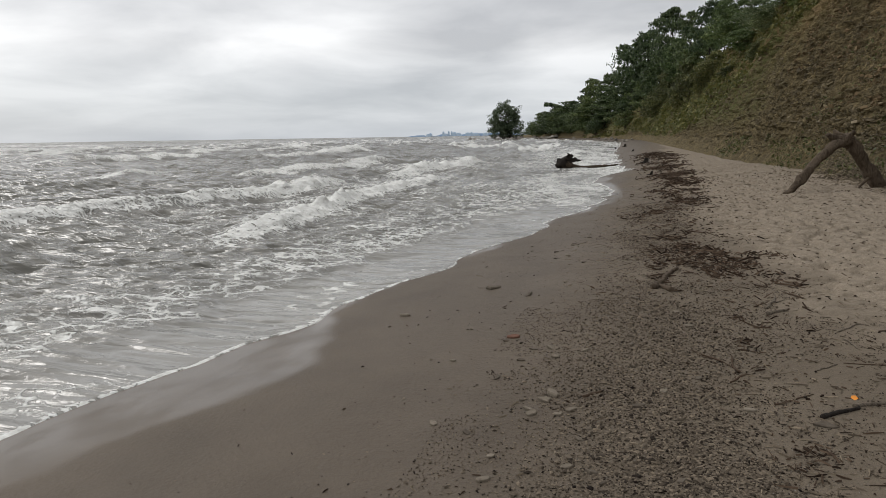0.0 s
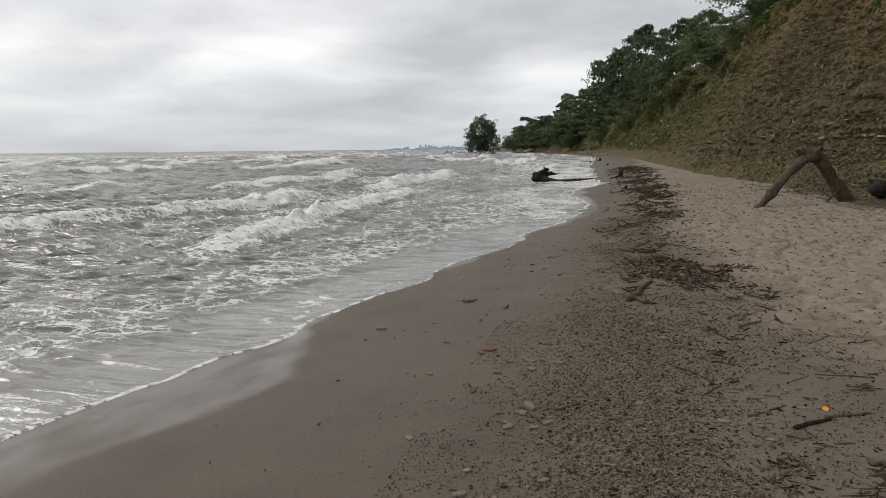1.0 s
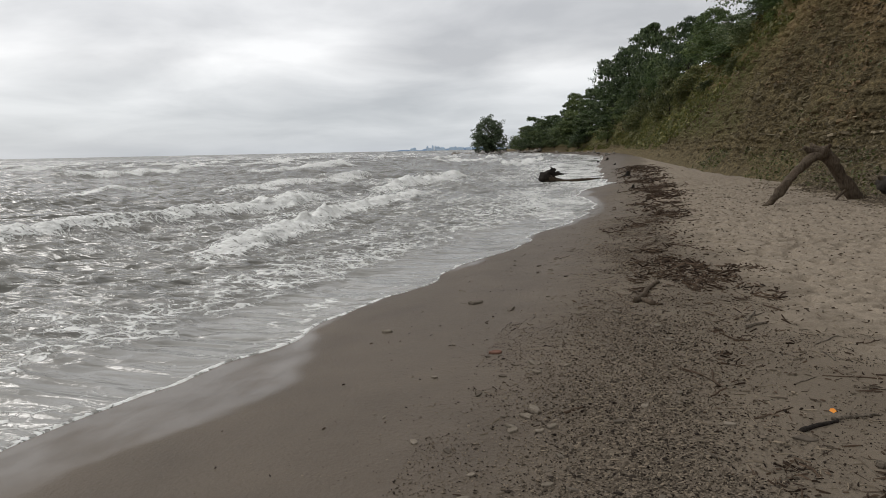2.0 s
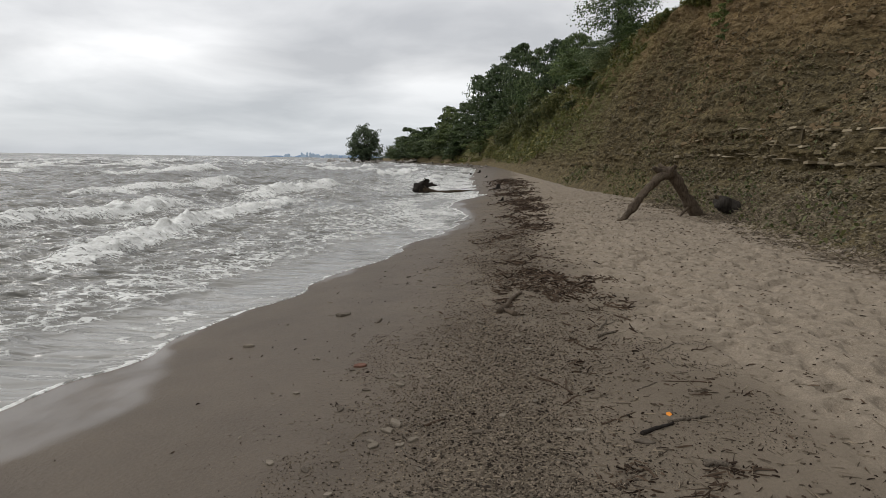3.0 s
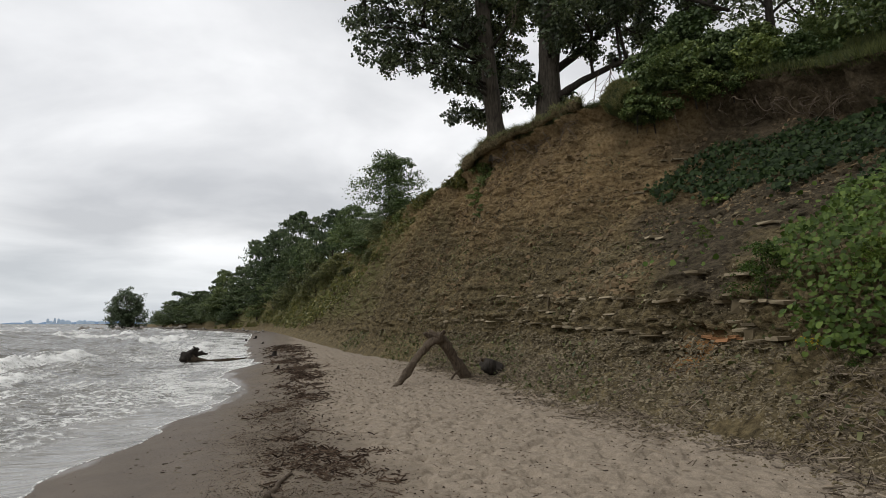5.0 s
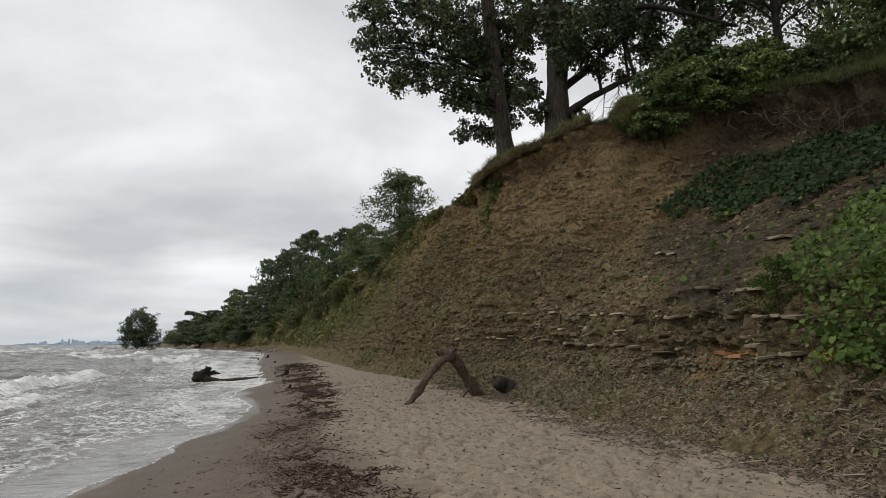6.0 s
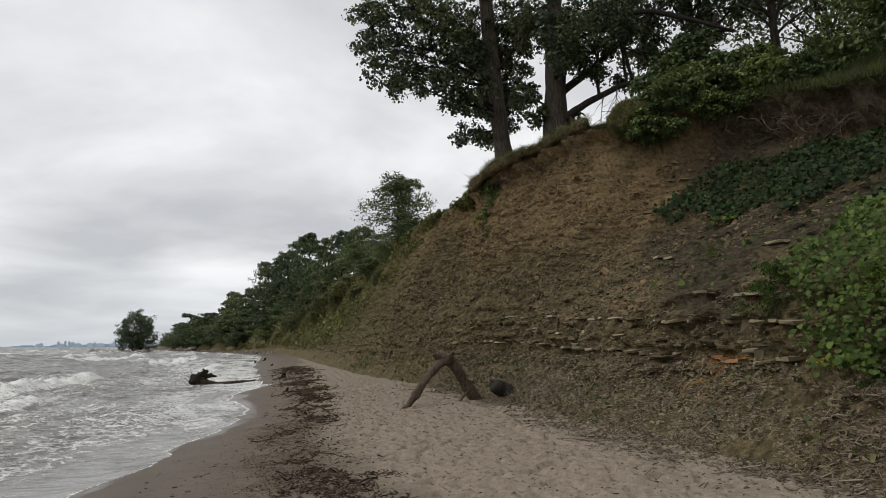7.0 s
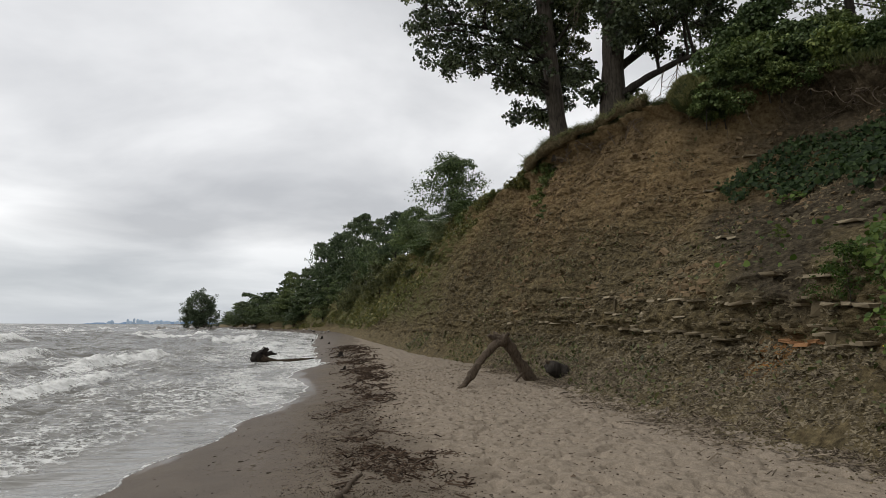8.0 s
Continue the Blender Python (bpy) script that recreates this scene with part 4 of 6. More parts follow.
# ---- trees and shrubs ----
def leafy(centres, radii, per, size, r, jitter=0.55, lift=0.45, form=None):
    """Leaf arrays: per leaves over each clump, turned outwards and up as leaves grow."""
    n = len(centres)
    d = r.normal(size=(n, per, 3))
    d /= np.linalg.norm(d, axis=2, keepdims=True)
    flip = (d[..., 2] < -0.25) & (r.random((n, per)) < 0.6)
    d[..., 2] = np.where(flip, -d[..., 2], d[..., 2])
    rad = np.broadcast_to(np.asarray(radii, float).reshape(n, 1, -1), (n, 1, 3))
    P = (centres[:, None] + d * rad * r.uniform(0.45, 1.08, (n, per, 1))).reshape(-1, 3)
    m = len(P)
    normal = d.reshape(-1, 3) + (0, 0, lift) + r.normal(size=(m, 3)) * jitter
    normal /= np.linalg.norm(normal, axis=1, keepdims=True)
    tip = r.normal(size=(m, 3)) + (0, 0, -0.6)
    tip -= (tip * normal).sum(1, keepdims=True) * normal
    tip /= np.linalg.norm(tip, axis=1, keepdims=True) + 1e-9
    T = np.stack([np.cross(tip, normal), tip, normal], -1)
    V, F = form or (LEAF_V, LEAF_F)
    return scatter(V, F, P, T, size * r.uniform(0.65, 1.35, (m, 1)) * np.array([[1, 1, 1]]))


def along(path, r, n, start=0.3):
    p = np.asarray(path)
    t = start + (1 - start) * r.random(n)
    i = t * (len(p) - 1)
    return np.stack([np.interp(i, np.arange(len(p)), p[:, k]) for k in range(3)], -1)


DELTA_V = np.array([(0, -0.42, 0), (0.46, -0.22, 0.10), (0.30, 0.16, 0.07), (0, 0.55, -0.05), (-0.30, 0.16, 0.07), (-0.46, -0.22, 0.10)])
DELTA_F = np.array([(0, 1, 2), (0, 2, 3), (0, 3, 4), (0, 4, 5)])


def cottonwood(base, trunk, lobes, boughs, seed, label, clumps=17, leaves=36, size=0.135, bare=False):
    """A big tree: trunk, heavy boughs, and a crown of leafy lobes (x, y, z, half width, half height), each on a limb of its own."""
    r = np.random.default_rng(seed)
    b = np.array(base)
    t = thing("cottonwood_tree", base, label=label, category="tree", group="cottonwoods on the bluff edge")
    tp = dense(trunk, 26)
    child("trunk", knobbly([tp - (*b, 0)], 16, 0.03, seed, BARK, "trunk", 0.03, 5.0), t)
    for path in boughs:
        child("bough", knobbly([dense(path, 22) * (1, 1, 1, 0.72) - (*b, 0)], 10, 0.05, seed, BARK_DARK, "bough", 0.04, 3.0), t)
    frame_pts = np.vstack([tp] + [dense(path, 22)[4:] for path in boughs])
    for x, y, z, a, h in lobes:
        c = np.array((x, y + r.normal() * 0.9 + (1.6 if bare and abs(x - tp[8, 0]) < 1.3 and z < 15.5 else 0.0), z))
        hold = frame_pts[frame_pts[:, 2] < z - 0.1]
        near = hold[np.argmin(np.linalg.norm((hold[:, :3] - c) * (1, 1, 0.7), axis=1))]
        limb_path = dense(bent(near[:3], c, min(0.13, 0.03 * a + 0.05), 0.02, 8, 0.10, r, -0.25), 16)
        limb = child("limb", knobbly([limb_path - (*b, 0)], 8, 0.04, seed, BARK_DARK, "limb"), t)
        rad = np.array([a, max(a, h) * 1.15, h])
        n = int(clumps * (0.5 + a * h * 1.3))
        d = r.normal(size=(n, 3))
        d /= np.linalg.norm(d, axis=1, keepdims=True)
        P = c + d * rad * (r.random((n, 1)) ** 0.40) * 1.08
        k = min(n, 14)
        twigs = [bent(q, e, 0.016, 0.005, 4, 0.1, r) - (*b, 0) for q, e in zip(along(limb_path, r, k, 0.55), P[:k])]
        child("twig", raw("twig", *tubes(twigs, 4), BARK_DARK), limb)
        V, F = leafy(P, np.repeat(r.uniform(0.22, 0.40, (n, 1)), 3, 1) * (1, 1, 0.8), leaves, size, r, 0.6, 0.35, (DELTA_V, DELTA_F))
        child("crown", raw("crown", V - b, F, LEAF_COTTON), limb, "dark green rustling leaves")
    return t


cottonwood((9.40, 27.9, 9.85), [(9.55, 27.9, 9.6, 0.62), (9.42, 27.9, 10.2, 0.46), (9.2, 27.9, 11.6, 0.38), (8.95, 27.9, 14.0, 0.36), (8.6, 27.9, 17.4, 0.32), (8.5, 28.2, 20.5, 0.24), (8.6, 28.4, 23.5, 0.10)],
           [(3.0, 27.4, 16.3, 0.89, 0.79), (4.1, 27.4, 16.3, 1.37, 1.1), (3.0, 27.4, 14.6, 0.72, 0.66), (4.3, 27.4, 14.6, 1.44, 1.0), (4.1, 27.4, 13.3, 0.6, 0.45), (5.4, 27.6, 14.5, 1.5, 1.0), (5.8, 27.8, 16.1, 1.59, 1.2), (5.0, 27.6, 17.5, 1.4, 0.7), (7.0, 27.2, 12.7, 0.9, 0.45), (9.9, 29.4, 14.8, 1.1, 1.0), (10.2, 29.2, 13.2, 0.8, 0.8), (10.7, 30.0, 17.4, 1.3, 1.0), (10.8, 30.0, 15.9, 1.1, 0.9), (10.9, 30.0, 14.4, 0.9, 0.8), (9.2, 29.6, 17.8, 1.4, 1.0), (6.6, 27.6, 17.6, 1.3, 0.7),
            (6.1, 27.4, 13.4, 1.1, 0.65), (7.6, 27.0, 13.0, 1.2, 0.85), (7.8, 26.8, 12.0, 0.8, 0.5), (8.7, 27.0, 11.6, 0.55, 0.26), (7.4, 28.2, 14.9, 1.3, 0.9), (8.0, 28.8, 15.6, 1.3, 0.9), (9.3, 28.6, 16.6, 1.3, 1.0), (9.6, 29.2, 14.9, 1.2, 0.9), (7.7, 28.4, 16.6, 1.5, 1.2), (9.9, 29.0, 13.9, 1.0, 1.0),
            (9.9, 28.8, 12.2, 0.5, 0.45), (9.9, 29.0, 16.2, 1.5, 1.5), (4.0, 27.4, 18.4, 1.6, 1.1), (6.1, 27.4, 19.1, 2.1, 1.4), (8.8, 28.4, 19.4, 2.0, 1.4), (10.0, 29.0, 21.8, 2.0, 1.5), (7.5, 27.6, 21.8, 2.0, 1.5), (8.6, 28.4, 23.8, 1.8, 1.3)],
           [[(8.95, 27.9, 14.0, 0.15), (7.6, 27.6, 14.9, 0.12), (6.2, 27.4, 15.2, 0.09), (4.6, 27.2, 15.3, 0.05), (3.2, 27.2, 15.0, 0.02)],
            [(8.8, 27.9, 15.4, 0.16), (7.2, 27.7, 16.6, 0.12), (5.4, 27.5, 17.2, 0.07), (3.6, 27.4, 17.2, 0.03)],
            [(8.9, 27.8, 14.5, 0.10), (9.6, 26.6, 15.6, 0.07), (10.4, 25.6, 16.8, 0.04), (11.3, 24.8, 17.6, 0.02)]],
           51, "tall grey-barked cottonwood tree leaning over the bluff edge", bare=True)
cottonwood((10.75, 25.4, 10.0), [(10.75, 25.4, 9.8, 0.58), (10.75, 25.4, 10.6, 0.50), (10.85, 25.4, 12.0, 0.47), (10.9, 25.4, 13.4, 0.44), (10.9, 25.4, 16.0, 0.36), (11.2, 25.6, 20, 0.25), (11.4, 25.8, 23.5, 0.1)],
           [(10.5, 24.2, 15.0, 0.95, 1.15), (10.2, 24.2, 13.5, 0.8, 0.6), (12.0, 24.2, 13.3, 0.6, 0.45), (10.9, 24.0, 14.2, 1.0, 0.8), (11.6, 24.0, 15.1, 1.1, 0.8), (11.5, 24.0, 13.9, 0.7, 0.6), (13.0, 24.6, 15.8, 1.0, 0.6), (12.4, 24.0, 14.5, 0.8, 0.55), (13.4, 24.2, 15.0, 0.6, 0.4), (10.0, 26.6, 17.2, 1.2, 0.8), (9.9, 26.8, 15.8, 0.9, 0.7), (11.3, 24.6, 16.1, 1.2, 0.8), (10.4, 25.6, 16.4, 1.2, 0.9), (12.2, 24.0, 15.2, 0.9, 0.6), (12.6, 24.6, 14.3, 0.7, 0.5), (17.2, 24.0, 15.2, 1.0, 0.7), (13.2, 25.2, 16.8, 1.5, 0.7), (14.4, 25.2, 16.9, 1.3, 0.9), (15.0, 24.6, 15.9, 0.8, 0.6),
            (16.5, 25.2, 16.3, 1.5, 0.9), (18.3, 25.2, 16.9, 1.6, 0.9), (15.1, 24.2, 14.7, 0.45, 0.45), (13.8, 23.8, 13.3, 0.7, 0.22), (9.9, 25.6, 11.7, 0.5, 0.42), (11.6, 25.6, 11.7, 0.35, 0.3), (9.5, 25.8, 12.5, 0.6, 0.5),
            (11.1, 25.2, 18.1, 1.7, 1.2), (13.7, 25.2, 18.7, 2.0, 1.2), (16.5, 25.2, 18.8, 2.1, 1.2), (12.1, 25.2, 20.8, 2.1, 1.5), (14.9, 25.2, 21.0, 2.2, 1.5), (13.3, 25.2, 22.9, 1.9, 1.4)],
           [[(10.9, 25.3, 11.5, 0.26), (11.9, 24.8, 12.25, 0.20), (12.9, 24.0, 12.7, 0.17), (14.2, 23.0, 13.1, 0.13), (15.6, 22.0, 13.6, 0.08)],
            [(10.9, 25.4, 12.7, 0.24), (12.1, 25.0, 13.7, 0.19), (13.4, 24.4, 14.9, 0.16), (14.6, 23.9, 16.0, 0.12), (16.0, 23.6, 17.2, 0.06)],
            [(10.9, 25.4, 15.0, 0.18), (12.6, 24.6, 16.2, 0.14), (14.6, 23.8, 16.3, 0.15), (16.4, 23.0, 15.6, 0.12), (17.6, 22.4, 15.0, 0.05)]],
           52, "broad old cottonwood tree with low spreading limbs")
# dead twigs hanging from the limbs
r = np.random.default_rng(53)
for k, (a, c) in enumerate((((12.6, 24.3, 12.5), (12.0, 23.6, 11.0)), ((13.0, 23.9, 12.7), (12.5, 23.2, 11.5)), ((9.9, 26.2, 15.9), (8.9, 25.4, 13.4)), ((10.4, 25.6, 16.8), (8.6, 24.8, 14.6)), ((13.4, 24.2, 16.0), (12.6, 23.4, 14.2)))):
    t = thing("dead_branch", a, label="bare dead branch hanging in the cottonwood", category="branch", group="dead branches")
    rows = [dense(bent((0, 0, 0), np.subtract(c, a), 0.03, 0.008, 6, 0.1, r), 9)]
    stem = child("stem", raw("stem", *tubes(rows, 5), ROOT), t)
    for j in range(7):
        q = rows[0][1 + j][:3]
        child("twig", raw("twig", *tubes([bent(q, q + r.normal(size=3) * 0.35 - (0, 0, 0.35), 0.014, 0.004, 4, 0.1, r)], 4), ROOT), stem)


def broadleaf(name, label, category, height, width, seed, leaf_mat, leaf=0.3, lobes=10, density=46, leaves=9, trunk=0.16, low=0.3, bark=None, group="", pads=False):
    """A free-standing tree or bush at the origin: trunk, limbs and a crown of lobes, each made of smaller leafy clumps."""
    r = np.random.default_rng(seed)
    t = thing(name, (0, 0, 0), label=label, category=category, group=group)
    top = np.array([r.normal() * 0.05 * width, r.normal() * 0.05 * width, height * 0.86])
    stem = dense(bent((0, 0, -0.3), top, trunk, trunk * 0.2, 7, 0.05, r), 14)
    child("trunk", knobbly([stem], 8, 0.05, seed, bark or BARK_DARK, "trunk"), t)
    C, R = [], []
    for k in range(lobes):
        a = 2.4 * k + r.uniform(-0.5, 0.5)
        f = (k + 0.5) / lobes
        z = height * (low + 0.06 + (0.90 - low) * f * r.uniform(0.85, 1.08))
        q = (math.sin(math.pi * min(0.98, 0.22 + 0.76 * f)) ** 0.7) * r.uniform(0.35, 1.05)
        c = np.array([math.cos(a) * q * width * 0.40, math.sin(a) * q * width * 0.40, min(z, 0.93 * height)])
        fork = min(max(0.15, z * (0.72 if low > 0.3 else 0.45)), top[2] * 0.95)
        foot = [np.interp(fork, stem[:, 2], stem[:, i]) for i in range(2)]
        limb = dense(bent((*foot, fork), c, trunk * 0.28, trunk * 0.06, 6, 0.08, r), 9)
        child("limb", raw("limb", *tubes([limb], 5), bark or BARK_DARK), t)
        size = width * r.uniform(0.17, 0.28) * (1.2 if f < 0.65 else 0.78)
        n = max(6, int(density * 0.62))
        d = r.normal(size=(n, 3))
        d /= np.linalg.norm(d, axis=1, keepdims=True)
        d[:, 2] = np.where(d[:, 2] < -0.2, -d[:, 2], d[:, 2])
        C.append(c + d * size * r.uniform(0.55, 1.1, (n, 1)) * (1, 1, 0.34 if pads else 0.66))
        s = size * r.uniform(0.28, 0.52, (n, 1))
        R.append(np.hstack([s, s, s * (0.45 if pads else 0.75)]))
    C, R = np.vstack(C), np.vstack(R)
    keep = C[:, 2] > 0.05 * height
    V, F = leafy(C[keep], R[keep], max(8, leaves * 3), leaf, r)
    child("crown", raw("crown", V, F, leaf_mat), t)
    return t


def bluff_spot(v, s):
    """Where something rooted at s on the face at v stands."""
    if s >= 1:
        u = float(lip(v)) + (s - 1) * 10
        return u, v, float(plateau(u, v)) - 0.05
    u, z = bluff_point(np.array([float(v)]), np.array([float(s)]))
    return float(u[0]) + 0.12, v, float(z[0]) - 0.1


def face_height(u, v):
    """Height of the bluff face or its top at a place."""
    if u > float(lip(v)):
        return float(plateau(u, v)), 1.0
    ss = np.linspace(0, 1, 200)
    uu, zz = bluff_point(np.full(200, float(v)), ss)
    i = int(np.argmin(np.abs(uu - u)))
    return float(zz[i]), float(ss[i])


def crown_top(ob):
    return max(max(p.co.z for p in c.data.vertices) for c in ob.children if c.name.startswith("crown"))


TREE_GROUP = "trees on the bluff"
grove_kinds = {
    "d": [broadleaf("woodland_tree", lab, "tree", 8.0, 7.0, sd, mat, lf, 13, 30, 8, 0.16, 0.06, None, TREE_GROUP)
          for lab, sd, mat, lf in (("dense rounded dark green tree on the bluff", 61, LEAF_DARK, 0.34), ("dark green leafy tree rooted on the bluff slope", 62, LEAF_DARK, 0.32), ("tall dark tree in the bluff woods", 63, LEAF_DARK, 0.36))],
    "l": [broadleaf("woodland_tree", lab, "tree", 8.0, 7.4, sd, LEAF_DARK, 0.28, 15, 30, 8, 0.17, 0.2, None, TREE_GROUP, True)
          for lab, sd in (("dark tree with flat layered boughs on the bluff", 64), ("windswept layered tree on the bluff crest", 65))],
    "g": [broadleaf("woodland_tree", lab, "tree", 6.0, 5.6, sd, LEAF_WOOD, 0.22, 13, 33, 9, 0.10, 0.08, None, TREE_GROUP)
          for lab, sd in (("green leafy tree on the bluff crest", 66), ("spreading green tree on the bluff edge", 67))],
    "p": [broadleaf("slope_bush", lab, "bush", 4.0, 5.0, sd, LEAF_GREY, 0.17, 14, 36, 9, 0.07, 0.05, None, "bushes on the bluff slope")
          for lab, sd in (("pale grey-green bush on the bluff crest", 68), ("silvery green thicket on the bluff slope", 69))],
    "y": [broadleaf("slope_bush", lab, "bush", 2.6, 3.8, sd, WEED, 0.16, 12, 30, 8, 0.05, 0.02, None, "bushes on the bluff slope")
          for lab, sd in (("yellow-green bush on the bluff slope", 70), ("low weedy shrub on the bluff slope", 71))]}
# the woods as seen from the beach: bearing, height of the top, width, all in degrees, how far up the slope the tree is rooted, kind
GROVE = [(-9.64, 0.83, 1.6, .5, "d"), (-8.85, 1.91, 2.1, .8, "d"), (-7.87, 2.64, 2.5, 1.0, "d"), (-6.49, 2.75, 2.6, 1.02, "d"), (-8.02, 1.37, 2.2, .4, "d"), (-6.7, 1.56, 2.4, .4, "d"), (-5.45, 1.93, 2.2, .4, "d"),
         (-5.21, 3.69, 2.1, 1.0, "d"), (-4.53, 4.54, 2.4, 1.03, "d"), (-3.27, 4.85, 2.6, 1.05, "d"), (-2.0, 5.06, 2.5, 1.05, "d"), (-4.81, 2.58, 2.7, .6, "d"), (-3.48, 3.06, 2.9, .6, "d"), (-3.89, 1.75, 2.4, .3, "d"),
         (-2.13, 3.45, 2.9, .65, "d"), (-0.53, 3.94, 2.9, .6, "d"), (-2.09, 2.04, 2.2, .3, "d"), (-1.6, 7.16, 3.4, .85, "l"), (-0.32, 8.15, 3.6, .95, "l"), (1.26, 9.54, 3.4, 1.02, "l"), (-0.81, 5.61, 3.7, .6, "d"),
         (0.57, 6.35, 3.4, .7, "d"), (2.66, 9.19, 2.6, 1.03, "d"), (3.95, 9.89, 2.8, 1.03, "l"), (3.4, 7.85, 3.2, .85, "d"), (5.07, 10.11, 2.5, 1.03, "g"), (6.19, 10.42, 2.3, 1.02, "g"), (1.97, 7.34, 2.9, .8, "g"),
         (5.82, 8.96, 3.9, .9, "g"), (7.58, 9.66, 3.9, .97, "p"), (9.36, 10.07, 3.6, 1.0, "p"), (10.75, 9.75, 2.2, 1.0, "p"), (8.38, 8.3, 4.2, .86, "p"), (6.57, 7.6, 3.4, .8, "g"), (10.1, 8.8, 2.6, .93, "g"),
         (1.32, 4.92, 2.9, .6, "y"), (2.72, 5.81, 2.9, .62, "y"), (4.4, 6.21, 3.2, .7, "y"), (0.19, 3.0, 2.4, .45, "y"), (2.06, 3.49, 2.2, .5, "y"), (5.62, 4.96, 1.8, .6, "y"), (7.4, 6.6, 2.0, .72, "y"), (3.6, 4.4, 1.5, .52, "y"), (-9.3, 0.70, 1.8, .12, "d"), (-8.5, 0.95, 1.8, .2, "d"), (-7.5, 1.0, 2.0, .2, "d"),
         (-6.4, 1.1, 2.0, .2, "d"), (-5.3, 1.3, 2.0, .2, "d"), (-4.5, 1.3, 1.8, .15, "d"), (-7.2, 2.2, 2.4, .7, "d"), (-5.9, 2.4, 2.4, .7, "d")]
scan = np.arange(41.0, 345.0, 0.5)
used = collections.Counter()
r = np.random.default_rng(65)
for bearing, rise_deg, across, s, kind in GROVE:
    edge_u = profile(scan, np.full(len(scan), min(s, 1.0)))[0] + 10 * max(0.0, s - 1)
    v = float(scan[np.argmin(np.abs(np.degrees(np.arctan2(edge_u, scan)) - bearing))])
    u = v * math.tan(radians(bearing))
    z = face_height(u, v)[0]
    far = math.hypot(u, v)
    ob = grove_kinds[kind][used[kind] % len(grove_kinds[kind])]
    tall = (2.1 + far * math.tan(radians(rise_deg)) - z + 0.2) / crown_top(ob)
    wide = far * radians(across) / {"d": 7.0, "l": 7.4, "g": 5.6, "p": 5.0, "y": 3.8}[kind] * 1.12
    tall = max(tall, 0.45 * wide)
    m = pose(u, v, z - 0.2, 0, 0, r.uniform(0, 360)) @ Matrix.Diagonal((wide, wide, tall, 1))
    if used[kind] < len(grove_kinds[kind]):
        ob.matrix_world = m
        bpy.context.view_layer.update()
    else:
        copy_thing(ob, m @ Matrix.Diagonal((1 / ob.scale.x, 1 / ob.scale.y, 1 / ob.scale.z, 1)))
    used[kind] += 1
bushes = [broadleaf("slope_bush", lab, "bush", h, w, sd, mat, 0.13, 9, 30, 7, 0.04, 0.05, None, "bushes on the bluff slope")
          for lab, h, w, sd, mat in (("sparse green sapling on the bluff edge", 2.2, 2.2, 72, LEAF_SHRUB), ("small green bush on the bluff face", 2.2, 2.4, 73, LEAF_SHRUB))]
for k, (v, s, size) in enumerate(((29.0, 0.92, 0.6), (28.4, 0.84, 0.5), (28.2, 0.74, 0.4), (30.0, 0.97, 0.45), (27.6, 0.66, 0.3), (33.5, 0.97, 0.25), (41.0, 0.9, 0.5))):
    u, z = (float(a[0]) for a in bluff_point(np.array([v]), np.array([s])))
    m = pose(u + 0.1, v, z - 0.1, 0, 0, 70 * k) @ Matrix.Diagonal((size, size, size, 1))
    if k < 2:
        bushes[k].matrix_world = m
        bpy.context.view_layer.update()
    else:
        copy_thing(bushes[k % 2], m @ Matrix.Diagonal((1 / bushes[k % 2].scale.x,) * 3 + (1,)))

edge_tree = broadleaf("small_tree", "small bushy tree standing on the bluff edge", "tree", 4.5, 5.2, 75, LEAF_WOOD, 0.14, 15, 42, 9, 0.08, 0.06)
edge_tree.location = (7.15, 45.0, float(plateau(7.6, 45.0)) - 0.05)

# thicket over the bluff lip and trees behind it
thicket = [broadleaf("lip_thicket", lab, "bush", h, w, sd, mat, 0.17, 12, 40, 7, 0.05, 0.1, None, "thicket on the bluff lip")
           for lab, h, w, sd, mat in (("dark overhanging bush on the bluff lip", 2.4, 3.2, 81, LEAF_WOOD), ("green leafy bush over bare roots", 2.0, 2.8, 82, LEAF_SHRUB))]


def put_at(ob, place, size, turn, first):
    m = pose(*place, 0, 0, turn) @ Matrix.Diagonal((size, size, size, 1))
    if first:
        ob.matrix_world = m
    else:
        copy_thing(ob, m)


for k, (u, v, z, s) in enumerate(((13.4, 20.9, 9.6, 1.0), (14.6, 20.2, 9.6, 0.9), (14.0, 21.4, 10.7, 0.85), (12.9, 20.6, 9.1, 0.6), (16.0, 19.4, 9.6, 0.85), (15.0, 21.0, 10.6, 0.9), 
                                  (12.35, 20.65, 9.15, 0.30), (12.9, 19.9, 9.6, 0.55), (15.0, 19.2, 9.5, 0.75), (15.6, 18.4, 9.4, 0.8), (14.6, 21.2, 11.3, 0.95), (16.2, 17.4, 9.3, 0.7), (19.2, 19.4, 11.2, 0.5), (15.4, 18.4, 8.9, 0.6), 
                                  (14.2, 19.4, 8.8, 0.5),
                                  (13.2, 20.2, 9.0, 0.6), (14.0, 19.7, 8.9, 0.6), (14.9, 18.9, 8.9, 0.5), (12.45, 20.6, 9.5, 0.32))):
    put_at(thicket[k % 2], (u, v, z + (0.9 if 17 < v < 20.3 and z < 10 else 0)), s, 50 * k, k < 2)
spray = broadleaf("hanging_spray", "bright green leafy spray hanging over the bluff lip", "bush", 1.4, 1.1, 88, LEAF_SHRUB, 0.12, 9, 30, 7, 0.02, 0.05)
put_at(spray, (11.95, 20.2, 9.05), 1.0, 20, True)
